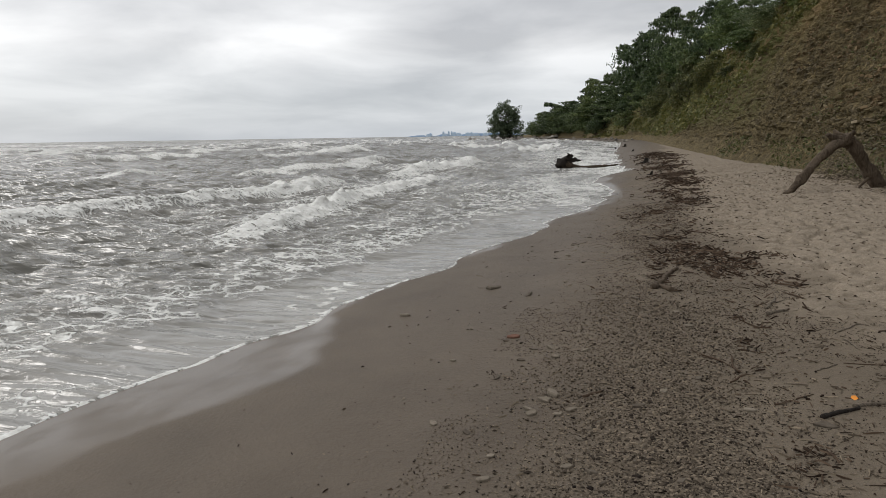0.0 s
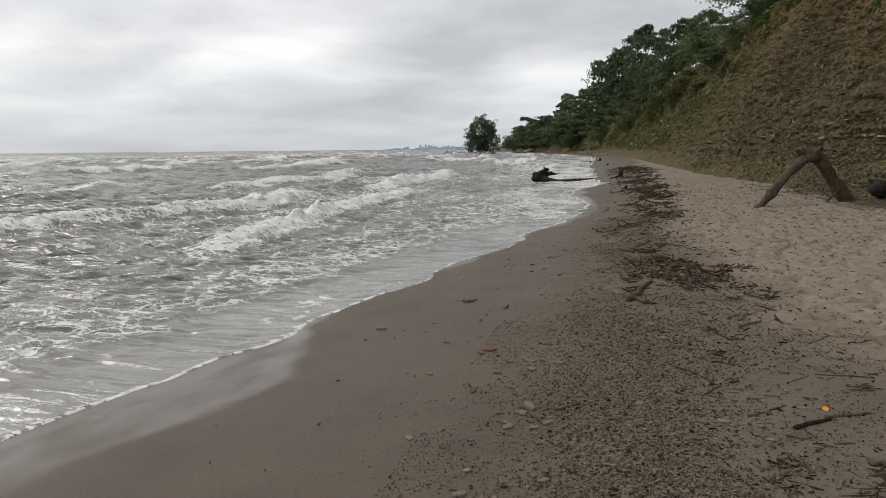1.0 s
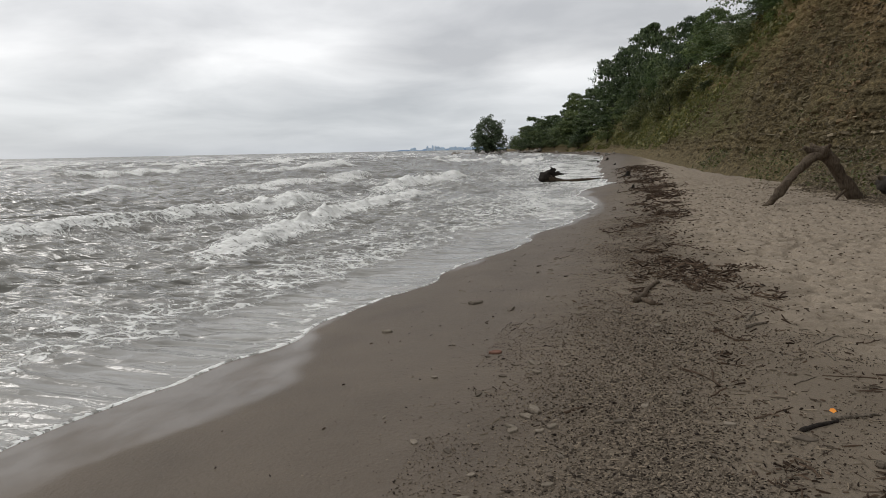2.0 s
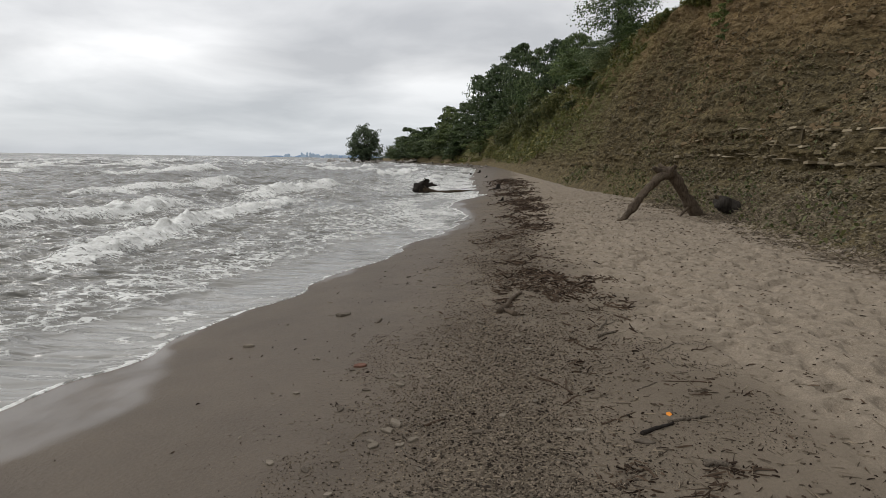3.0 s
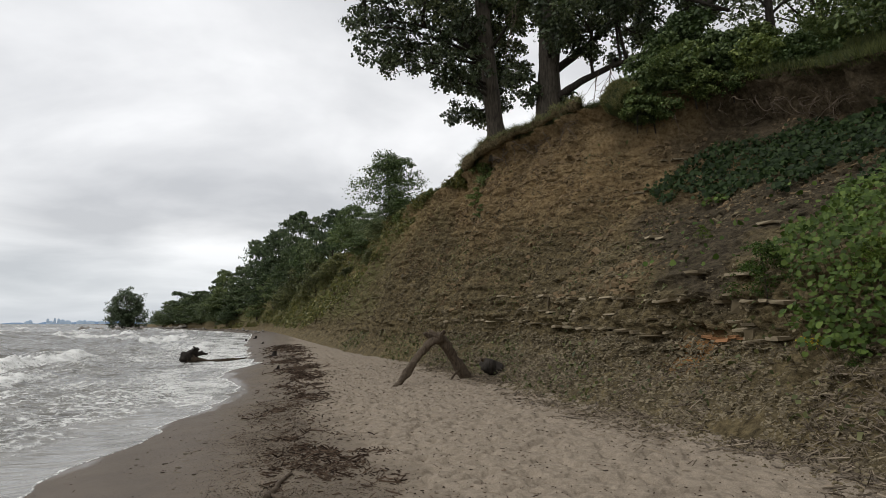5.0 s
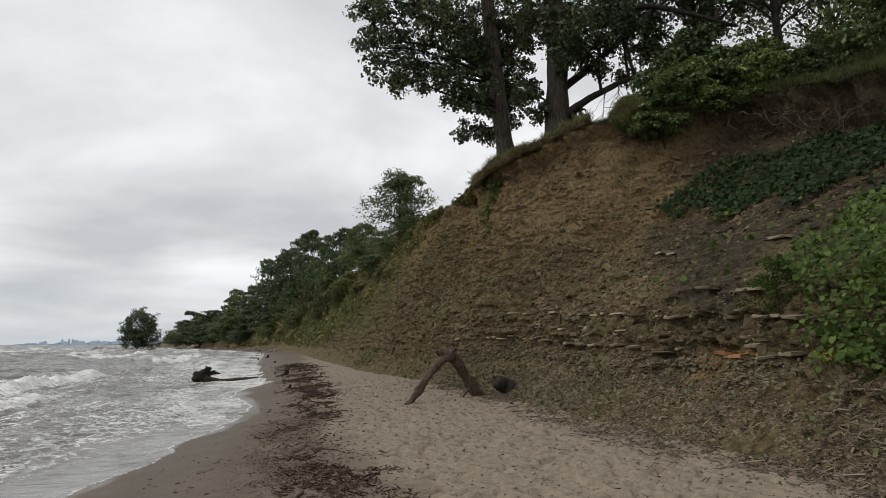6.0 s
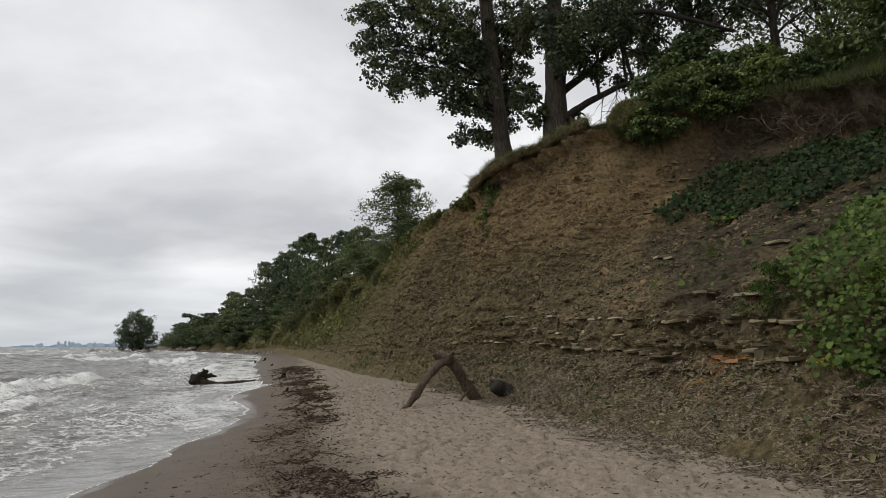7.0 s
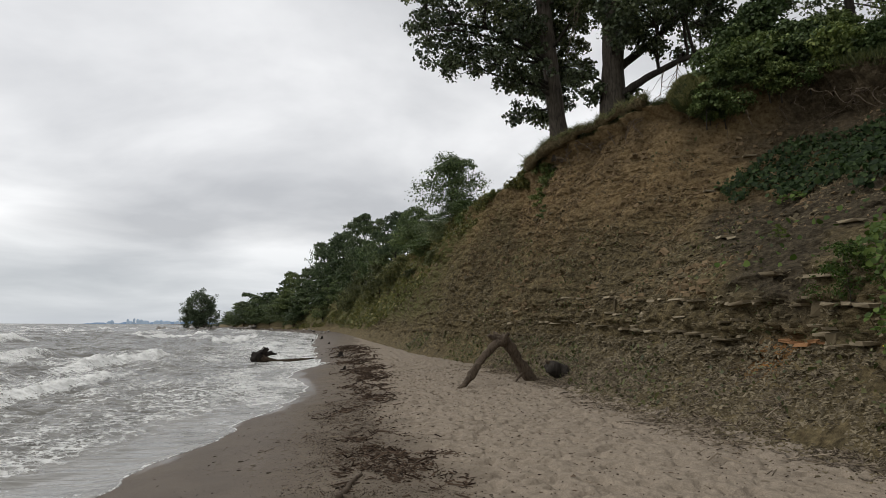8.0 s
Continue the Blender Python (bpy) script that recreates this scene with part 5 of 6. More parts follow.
bank_bush = broadleaf("bank_bush", "tall dense dark green bush on the bank", "bush", 5.0, 6.2, 87, LEAF_WOOD, 0.17, 30, 26, 7, 0.07, 0.08, None, "bushes on the bank")
for k, (u, v, z, s) in enumerate(((19.6, 15.0, 10.6, 1.0), (20.2, 17.2, 11.0, 0.8), (22.2, 16.0, 11.2, 1.15), (18.6, 13.4, 10.2, 0.7), (20.6, 19.8, 11.4, 0.45), (19.6, 11.5, 10.8, 0.9), (16.6, 20.6, 11.6, 0.32), (18.4, 19.0, 11.6, 0.30))):
    put_at(bank_bush, (u, v, z), s, 80 * k, k == 0)
back_trees = [broadleaf("bluff_top_tree", lab, "tree", h, w, sd, LEAF_COTTON, 0.20, 24, 22, 7, 0.24, 0.42, None, "trees behind the bluff edge")
              for lab, h, w, sd in (("tall dark tree with a bare straight trunk", 13, 9, 83), ("tall dark leafy tree behind the bluff edge", 12, 8, 84))]
for k, (u, v, s) in enumerate(((20.4, 22.9, 1.1), (24.5, 19.5, 1.0), (27, 28, 1.1), (24.5, 15.0, 0.9), (18.4, 25.6, 0.95), (24.5, 12.5, 1.2), (22.5, 7.0, 1.2))):
    put_at(back_trees[k % 2], (u, v, float(plateau(u, v)) - 0.05), s, 77 * k, k < 2)

# willow on its rocky spit, boulders round it
r = np.random.default_rng(85)
willow = thing("shore_willow", (-58.0, 274.5, 0.7), label="big rounded pale green willow tree on a rocky spit", category="tree")
for k in range(3):
    foot, head = np.array([1.2 * (k - 1), 0, -0.6]), np.array([4.0 * (k - 1), r.normal() * 2, 12.0 - abs(k - 1) * 2])
    child("trunk", knobbly([dense(bent(foot, head, 0.42, 0.08, 7, 0.05, r), 14)], 9, 0.05, 85 + k, BARK, "trunk"), willow)
for k in range(16):
    a, h = 2.4 * k, 3.0 + 9 * ((k * 0.7549) % 1)
    tip = np.array([math.cos(a) * 6.2, math.sin(a) * 6.2, h + 1.5])
    child("limb", raw("limb", *tubes([dense(bent((0.3 * math.cos(a), 0.3 * math.sin(a), h * 0.6), tip, 0.14, 0.03, 6, 0.08, r), 9)], 5), BARK), willow)
n = 330
d = r.normal(size=(n, 3))
d /= np.linalg.norm(d, axis=1, keepdims=True)
swell = 0.95 + 0.34 * fbm(d[:, 0] * 2.2, d[:, 1] * 2.2, d[:, 2] * 2.2, 3, 0.6, 88)
tuft = d * (r.uniform(0.3, 1.0, n) ** 0.5 * swell)[:, None] * (6.4, 6.4, 7.6) + (0, 0, 7.4)
skirt = np.stack([r.uniform(-6.4, 6.4, 170), r.uniform(-5, 5, 170), r.uniform(0.2, 6.5, 170)], -1)
tuft = np.vstack([tuft[tuft[:, 2] > 0.9], skirt])
V, F = leafy(tuft, np.repeat(r.uniform(0.7, 1.5, (len(tuft), 1)), 3, 1) * (1, 1, 0.8), 50, 0.42, r)
child("crown", raw("crown", V, F, LEAF_WILLOW), willow)
r = np.random.default_rng(86)
for k in range(60):
    u, v = -55 + 19 * r.uniform(-1, 1.0), 270.5 + r.normal() * 2.2
    s = r.uniform(0.9, 2.6)
    V = PEB_V * (s, s * r.uniform(0.6, 0.9), s * r.uniform(0.45, 0.7)) + r.normal(size=PEB_V.shape) * 0.05 * s
    ob = new("boulder", raw("boulder", V, PEB_F, BOULDER, False))
    ob.matrix_world = pose(u, v, max(float(land(u, v)), -0.15) + 0.12 * s, r.normal() * 8, r.normal() * 8, r.uniform(0, 360))
    tagged(ob, "weathered grey boulder on the rocky spit", "boulder", "boulders on the spit")
for k in range(30):
    v = 125 + 170 * r.random()
    u = float(shore(v)) + r.uniform(0.2, 2.6)
    s = r.uniform(0.5, 1.2)
    ob = new("boulder", raw("boulder", PEB_V * (s, s * 0.8, s * 0.6) + r.normal(size=PEB_V.shape) * 0.05 * s, PEB_F, BOULDER, False))
    ob.matrix_world = pose(u, v, float(land(u, v)) + 0.15 * s, 0, 0, r.uniform(0, 360))
    tagged(ob, "weathered grey boulder on the far shore", "boulder", "boulders on the far shore")


# ---- vine patch with large leaves ----
ROUND_V = np.array([(0, -0.42, 0.02), (0.30, -0.46, 0.05), (0.50, -0.12, 0.09), (0.38, 0.26, 0.06), (0, 0.52, -0.06), (-0.38, 0.26, 0.06), (-0.50, -0.12, 0.09), (-0.30, -0.46, 0.05), (0, 0, 0.0)])
ROUND_F = np.array([(0, 1, 8), (1, 2, 8), (2, 3, 8), (3, 4, 8), (4, 5, 8), (5, 6, 8), (6, 7, 8), (7, 0, 8)])
r = np.random.default_rng(91)


def s_at(v, z):
    """The place along the bluff profile at height z."""
    ss = np.linspace(0, 1, 160)
    V = np.repeat(np.atleast_1d(v)[:, None], 160, 1)
    Z = profile(V, ss[None])[1]
    return np.array([np.interp(b, a, ss) for a, b in zip(Z, np.atleast_1d(z))])


def vine_spots(n):
    out = []
    while len(out) < n:
        v, z = 4.0 + 15.6 * r.random() ** 1.35, r.uniform(1.7, 8.2)
        rough = 0.25 * math.sin(v * 2.3 + z) + 0.15 * math.sin(v * 5.1)
        floor_z = float(np.interp(v, [12, 16, 19.4], [5.6, 5.65, 6.3])) + rough
        roof_z = float(np.interp(v, [4, 12, 16, 18.5, 19.35, 19.7], [8.0, 8.0, 8.0, 8.0, 7.5, 6.4])) + rough
        band = floor_z < z < roof_z
        edge = float(np.interp(z, [1.9, 2.2, 3.1, 4.5, 5.1, 5.7], [7.5, 8.1, 8.75, 10.9, 10.8, 10.2])) + 0.3 * math.sin(z * 4.1)
        lobe = v < edge and z < 5.8
        stray = r.random() < 0.018 and v < 14.5 and z > 3.2
        if band or (lobe and r.random() < 0.92) or stray:
            out.append((v, z))
    return np.array(out)


sp = vine_spots(24000)
ss = s_at(sp[:, 0], sp[:, 1])
vu, vz = bluff_point(sp[:, 0], ss)
P = np.stack([vu - 0.06 - 0.34 * r.random(len(sp)) ** 1.5, sp[:, 0] - 0.05, vz + 0.05 + 0.10 * r.random(len(sp))], -1)
n = len(P)
normal = np.array([-0.55, -0.45, 0.70]) + r.normal(size=(n, 3)) * 0.50
normal /= np.linalg.norm(normal, axis=1, keepdims=True)
tip = np.array([-0.5, -0.25, -0.75]) + r.normal(size=(n, 3)) * 0.55
tip -= (tip * normal).sum(1, keepdims=True) * normal
tip /= np.linalg.norm(tip, axis=1, keepdims=True)
T = np.stack([np.cross(tip, normal), tip, normal], -1)
size = np.clip(r.normal(0.112, 0.030, n), 0.05, 0.18) * np.interp(P[:, 1], [6, 10, 13], [0.58, 0.74, 1.0])
order = np.argsort(np.hypot(P[:, 0], P[:, 1] - 1.0))
vine = thing("vine_patch", (8.0, 9.0, 2.0), label="carpet of large round green vine leaves on the bluff", category="vine")
off = np.array([8.0, 9.0, 2.0])
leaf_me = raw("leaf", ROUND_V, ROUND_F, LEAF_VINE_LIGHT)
near_leaf = order[:300]
rest = order[300:]
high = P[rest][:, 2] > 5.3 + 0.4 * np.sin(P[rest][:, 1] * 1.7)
for pick, mat, lab in ((rest[high], LEAF_VINE, "blue-green leaves, coloured darker for the shade below the lip"), (rest[~high], LEAF_VINE_LIGHT, "bright yellow-green leaves")):
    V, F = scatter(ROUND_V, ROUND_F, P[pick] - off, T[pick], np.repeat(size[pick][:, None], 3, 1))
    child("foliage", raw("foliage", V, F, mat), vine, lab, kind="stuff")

stems = []
for i in order[::24]:
    q = P[i] - off
    stems.append(bent(q + (0.18, 0.05, -0.25), q, 0.008, 0.004, 4, 0.05, r))
child("stem", raw("stem", *tubes(stems, 4), WEED), vine, kind="stuff")
VINE_LEAVES = [(i, Matrix.Translation(P[i] - off) @ Matrix(T[i].tolist()).to_4x4() @ Matrix.Diagonal((size[i], size[i], size[i], 1))) for i in near_leaf]

# feathery bushes and weeds on the lower face
fern = broadleaf("feathery_bush", "light green feathery bush growing from the bluff face", "bush", 1.25, 1.25, 92, LEAF_VINE_LIGHT, 0.042, 10, 30, 6, 0.012, 0.05)
put_at(fern, (7.55, 9.0, 2.35), 0.9, 0, True)
for u, v, z, s in ((7.35, 6.3, 1.0, 0.55), (7.2, 6.9, 1.3, 0.5), (7.45, 8.6, 1.5, 0.35), (7.6, 7.0, 2.6, 0.6), (7.3, 9.9, 1.3, 0.25), (8.7, 12.2, 3.9, 0.3)):
    put_at(fern, (u, v, z), s, 100 * s * v, False)
flowers = thing("goldenrod", (7.25, 7.75, 1.75), label="small clump of yellow flowers on the bluff", category="flowers")
fp = r.normal(size=(60, 3)) * (0.06, 0.14, 0.06) + (0, 0, 0.12)
V, F = scatter(PEB_V, PEB_F, fp, spin(60, r), np.full((60, 3), 0.03))
child("blossom", raw("blossom", V, F, YELLOW), flowers)
child("stem", raw("stem", *tubes([bent((0.15, fp[i, 1] * 0.5, -0.2), fp[i], 0.004, 0.003, 4, 0.05, r) for i in range(0, 60, 4)], 4), WEED), flowers)


def carpet(name, label, category, v, s, size, material, form="blade", lift=0.0, seed=0):
    """Many small plants on the bluff as one mesh."""
    q = np.random.default_rng(seed)
    face = s <= 1
    u, z = bluff_point(v, np.minimum(s, 1))
    uu = np.where(face, u, lip(v) + (s - 1) * 10)
    zz = np.where(face, z, plateau(uu, v))
    P = np.stack([uu - 0.03, v, zz - 0.03 + lift], -1)
    n = len(P)
    if form == "blade":
        T = yaws(n, q, 0.35)
        S = np.stack([size * 0.06, size * 0.7, size], -1)
        V, F = scatter(BLADE_V, BLADE_F, P, T, S)
    else:
        T = np.where((q.random(n) < 0.5)[:, None, None], yaws(n, q, 0.7), spin(n, q))
        V, F = scatter(LEAF_V, LEAF_F, P + q.normal(size=(n, 3)) * 0.09, T, np.repeat(size[:, None], 3, 1))
    return tagged(new(name, raw(name, V, F, material)), label, category, kind="stuff")


q = np.random.default_rng(93)
n = 7000
v = q.uniform(20.2, 29.5, n)
carpet("lip_turf", "ragged turf fringe hanging over the bluff lip", "grass", v, 0.975 + 0.05 * q.random(n), q.uniform(0.08, 0.24, n), GRASS, "blade", 0, 90)
n = 24000
v = np.where(q.random(n) < 0.35, q.normal(20.9, 0.6, n), q.uniform(19.6, 34, n))
s = 0.985 + 0.12 * q.random(n)
carpet("lip_grass", "dry green and yellow grass along the bluff lip", "grass", v[:n // 2], s[:n // 2], q.uniform(0.06, 0.22, n // 2), GRASS, "blade", 0, 94)
n = 36000
v, s = q.uniform(8, 19.6, n), 0.985 + 0.4 * q.random(n)
carpet("bank_grass", "long green grass on the bank, coloured dark for tree shade", "grass", v, s, q.uniform(0.12, 0.42, n), GRASS_BANK, "blade", 0, 95)
# a clump of turf that has slumped over the lip
hummock = thing("turf_clump", (11.95, 21.0, 10.2), label="shaggy yellow-green turf clump overhanging the bluff lip", category="turf")
d = q.normal(size=(26000, 3))
d /= np.linalg.norm(d, axis=1, keepdims=True)
body = lambda w: w * (0.80, 0.72, 0.62) * (1 + 0.16 * fbm(w[:, 0] * 2, w[:, 1] * 2, w[:, 2] * 2, 2, 0.5, 77))[:, None]
th, ph = np.meshgrid(np.linspace(0.02, np.pi - 0.02, 14), np.linspace(0, 2 * np.pi, 22))
ball = np.stack([np.sin(th) * np.cos(ph), np.sin(th) * np.sin(ph), np.cos(th)], -1).reshape(-1, 3)
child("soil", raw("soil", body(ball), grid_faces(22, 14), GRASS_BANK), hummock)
d = d[d[:, 2] > -0.8]
T = yaws(len(d), q, 0.6)
V, F = scatter(BLADE_V, BLADE_F, body(d) * 0.98, T, np.stack([q.uniform(0.008, 0.018, len(d)), q.uniform(0.06, 0.2, len(d)), q.uniform(0.05, 0.15, len(d))], -1))
child("grass", raw("grass", V, F, GRASS), hummock, kind="stuff")
overhang = thing("turf_overhang", (9.6, 25.4, 10.0), label="ragged turf mat overhanging the bluff edge below the cottonwoods", category="turf")
tv = np.linspace(21.9, 29.3, 60)
hang = 0.16 + 0.10 * fbm(tv * 1.3, 0, 0, 3, 0.5, 161)
rope = np.stack([lip(tv) - 0.10 - hang, tv, crest(tv) + 0.02 + 0.06 * fbm(tv * 1.1, 3, 0, 2, 0.5, 162), 0.20 + 0.07 * fbm(tv * 1.7, 5, 0, 2, 0.5, 163)], -1)
V, F = tubes([rope], 12, 0.06, 164)
V = V + 0.09 * np.stack([fbm(V[:, 0] * 3 + i, V[:, 1] * 3, V[:, 2] * 3, 3, 0.55, 165 + i) for i in range(3)], -1)
child("soil", raw("soil", V - (9.6, 25.4, 10.0), F, BLUFF), overhang, "dark root-bound soil")
i = q.integers(0, len(V), 9000)
P = V[i] + q.normal(size=(9000, 3)) * (0.05, 0.08, 0.03)
up = P[:, 2] > np.interp(P[:, 1], tv, rope[:, 2]) - 0.04
P = P[up]
V, F = scatter(BLADE_V, BLADE_F, P - (9.6, 25.4, 10.0), yaws(len(P), q, 0.7), np.stack([q.uniform(0.008, 0.016, len(P)), q.uniform(0.06, 0.2, len(P)), q.uniform(0.06, 0.2, len(P))], -1))
child("grass", raw("grass", V, F, GRASS), overhang, kind="stuff")
n = 34000
v = 30 + 110 * q.random(n) ** 1.6
low = np.interp(v, [30, 40, 48, 58, 70, 82], [0.95, 0.80, 0.55, 0.36, 0.2, 0.12])
s = low + (1.0 - low) * q.random(n) ** 1.3
keep = fbm(v * 0.5, s * 9, 0, 3, 0.5, 95) + 0.8 * (s - low) > -0.12
carpet("slope_weeds", "yellow-green weeds spreading over the bluff slope", "weeds", v[keep], s[keep], q.uniform(0.07, 0.20, keep.sum()) * (1 + 0.012 * (v[keep] - 30)), WEED, "leaf", 0.08, 96)
n = 14000
v = q.uniform(62, 230, n)
s = np.interp(v, [62, 90, 130, 180, 230], [0.25, 0.22, 0.2, 0.1, 0.02]) + 0.6 * q.random(n) ** 1.4
keep = fbm(v * 0.15, s * 7, 0, 3, 0.5, 89) > -0.1
carpet("far_weeds", "weeds and scrub along the foot of the distant bluff", "weeds", v[keep], np.minimum(s[keep], 0.97), q.uniform(0.25, 0.55, keep.sum()), WEED, "leaf", 0.1, 88)
n = 12000
v = q.uniform(5, 30, n)
s = q.uniform(0.04, 0.9, n)
dens = fbm(v * 0.8, s * 8, 1, 3, 0.55, 97) + 0.5 * smooth(-v, -11, -7) + 0.25 * np.exp(-((v - 27.8) / 1.0) ** 2)
keep = dens > 0.42
carpet("face_weeds", "small sparse weeds rooted in the bluff face", "weeds", v[keep], s[keep], q.uniform(0.04, 0.12, keep.sum()), WEED, "leaf", 0.02, 98)
n = 5000
v = q.uniform(12, 42, n)
s = q.uniform(0.0, 0.13, n)
keep = fbm(v * 0.35, s * 6, 4, 2, 0.5, 99) > 0.05
carpet("toe_weeds", "low green weeds along the toe of the bluff", "weeds", v[keep], s[keep], q.uniform(0.05, 0.13, keep.sum()), WEED, "leaf", 0.03, 100)

# roots hanging out under the lip
for k, v in enumerate([27.6, 26.7, 25.6, 24.6, 22.2, 21.3, 20.6, 19.5, 18.6, 18.2, 17.0, 16.3, 15.9, 14.6, 13.2, 12.6]):
    place = np.array(bluff_spot(v, 0.95 if k % 3 else 0.93)) - (0.12, 0, 0)
    t = thing("exposed_root", tuple(place), label="bare pale roots hanging from the undercut bluff lip", category="roots", group="roots under the lip")
    for j in range(5 + (k * 5) % 4):
        side = q.normal() * 0.8
        drop = q.uniform(0.15, 1.0) ** 1.5
        a = np.array([0.2, side * 0.4, 0.12])
        mid = np.array([-0.15 - 0.2 * q.random(), side, q.normal() * 0.12])
        end = np.array([-0.02 + 0.1 * q.normal(), side * 1.4 + 0.45 * q.normal(), -drop])
        rad = q.uniform(0.005, 0.024) * (1.7 if v > 24 else 1.0)
        path = np.vstack([bent(a, mid, rad, rad * 0.85, 6, 0.22, q), bent(mid, end, rad * 0.85, rad * 0.2, 8, 0.26, q)[1:]])
        child("root", raw("root", *tubes([dense(path, 18)], 6, 0.08), ROOT), t)


OCT_V = np.array([(0.5, 0.05, 0), (0.05, 0.5, 0.1), (-0.5, 0, 0), (0, -0.5, 0.05), (0.06, 0.05, 0.5), (0, 0, -0.5)])
OCT_F = np.array([(0, 1, 4), (1, 2, 4), (2, 3, 4), (3, 0, 4), (1, 0, 5), (2, 1, 5), (3, 2, 5), (0, 3, 5)])
# ---- loose stuff: shingle, wrack, shale chips ----
q = np.random.default_rng(111)
n = 130000
v = np.where(q.random(n) < 0.32, q.uniform(-4, 2.4, n), 2.1 + 15 * q.random(n) ** 2.3)
band = q.random(n) < 0.86
u = np.where(band, 0.10 + q.normal(size=n) * 0.34, -0.30 + q.normal(size=n) * 0.62) + 0.15 * fbm(v * 0.5, 0, 0, 2, 0.5, 112)
keep = (fbm(u * 1.3, v * 0.9, 0, 3, 0.55, 113) > -0.45) | (q.random(n) < 0.25)
u, v, band = u[keep], v[keep], band[keep]
n = len(u)
s = np.exp(q.normal(-4.55, 0.40, n)).clip(0.006, 0.036) * np.where(band, 1.0, 0.72)
S = np.stack([s * q.uniform(0.9, 1.6, n), s * q.uniform(0.6, 1.0, n), s * q.uniform(0.4, 0.75, n)], -1)
V, F = scatter(OCT_V, OCT_F, np.stack([u, v, sand(u, v) + S[:, 2] * 0.32], -1), yaws(n, q, 0.2), S)
tagged(new("shingle", raw("shingle", V, F, PEBBLE, False)), "band of small flat grey and brown shingle", "pebbles", kind="stuff")


n = 45000
v, u = -1.0 + 8.2 * q.random(n), q.uniform(-1.25, 1.75, n)
keep = fbm(u * 1.7, v * 1.3, 4, 3, 0.55, 119) > -0.15 + 0.25 * np.abs(u - 0.2)
u, v = u[keep], v[keep]
n = len(u)
s = np.exp(q.normal(-4.85, 0.35, n)).clip(0.005, 0.02)
S = np.stack([s * q.uniform(0.9, 1.6, n), s * q.uniform(0.6, 1.0, n), s * q.uniform(0.5, 0.9, n)], -1)
V, F = scatter(OCT_V, OCT_F, np.stack([u, v, sand(u, v) + S[:, 2] * 0.32], -1), yaws(n, q, 0.2), S)
tagged(new("grit", raw("grit", V, F, PEBBLE, False)), "fine gravel grit strewn over the damp sand", "pebbles", kind="stuff")


def sticks_on_sand(name, label, u, v, length, thick, material, seed, tilt=0.15):
    g = np.random.default_rng(seed)
    n = len(u)
    S = np.stack([length, thick, thick], -1)
    V, F = scatter(STICK_V, STICK_F, np.stack([u, v, sand(u, v) + thick * 0.5], -1), yaws(n, g, tilt), S)
    return tagged(new(name, raw(name, V, F, material, False)), label, "debris", kind="stuff")


def wrack_mid(v):
    return np.interp(v, [2, 4, 6, 8, 12, 20, 26, 40, 60], [1.25, 1.15, 1.0, 0.62, 0.35, 0.55, 0.85, 0.45, 0.2])


n = 25000
v = np.where(q.random(n) < 0.05, q.uniform(-8, 2.4, n), 2.4 + 50 * q.random(n) ** 1.6)
u = wrack_mid(v) + q.normal(size=n) * np.interp(v, [2, 8, 15, 30, 60], [0.55, 0.5, 0.38, 0.5, 0.7])
clump = fbm(u * 1.6, v * 0.9, 0, 3, 0.6, 114)
keep = (clump > np.interp(v, [3, 7, 8, 10, 12, 16, 50], [1.30, 0.56, 0.60, 0.88, 0.62, 0.33, 0.08])) | (q.random(n) < np.interp(v, [4, 8], [0.02, 0.08]))
u, v = u[keep], v[keep]
sticks_on_sand("wrack_line", "dark strip of bark bits and twigs left by the waves", u, v, np.exp(q.normal(-2.95, 0.7, len(u))) * np.interp(v, [3, 9, 50], [0.75, 1.1, 1.8]), q.uniform(0.007, 0.022, len(u)) * np.interp(v, [3, 8, 20, 50], [0.45, 0.75, 1.2, 2.0]), WRACK, 115, 0.3)
n = 3200
v = 2.4 + 26 * q.random(n) ** 1.5
u = q.normal(size=n) * 0.8 + wrack_mid(v) - 0.2
sticks_on_sand("dry_twigs", "scattered thin pale twigs and stalks", u, v, np.exp(q.normal(-2.9, 0.5, n)), q.uniform(0.003, 0.008, n), STRAW, 116, 0.2)
n = 7000
v = 2.6 + 22 * q.random(n) ** 1.3
u = q.uniform(-2.8, 6.2, n)
keep = (u > shore(v) + 0.8) & ((u > 0.3) | (q.random(n) < 0.06))
u, v = u[keep], v[keep]
sticks_on_sand("sand_debris", "small dark bits strewn over the sand", u, v, np.exp(q.normal(-3.85, 0.5, len(u))) * (0.7 + 0.05 * v), q.uniform(0.004, 0.010, len(u)) * (0.8 + 0.04 * v), WRACK, 117)
n = 19000
v = q.uniform(4.5, 26, n)
u = toe(v) - 0.1 + q.normal(size=n) * np.interp(v, [5, 9, 26], [0.75, 0.5, 0.4])
keep = fbm(u * 1.2, v * 0.7, 0, 3, 0.5, 118) > -0.05
u, v = u[keep], v[keep]
sticks_on_sand("toe_litter", "dead stalks and driftwood bits along the bluff toe", u, v, np.exp(q.normal(-2.1, 0.5, len(u))), q.uniform(0.005, 0.016, len(u)), STRAW, 119, 0.3)


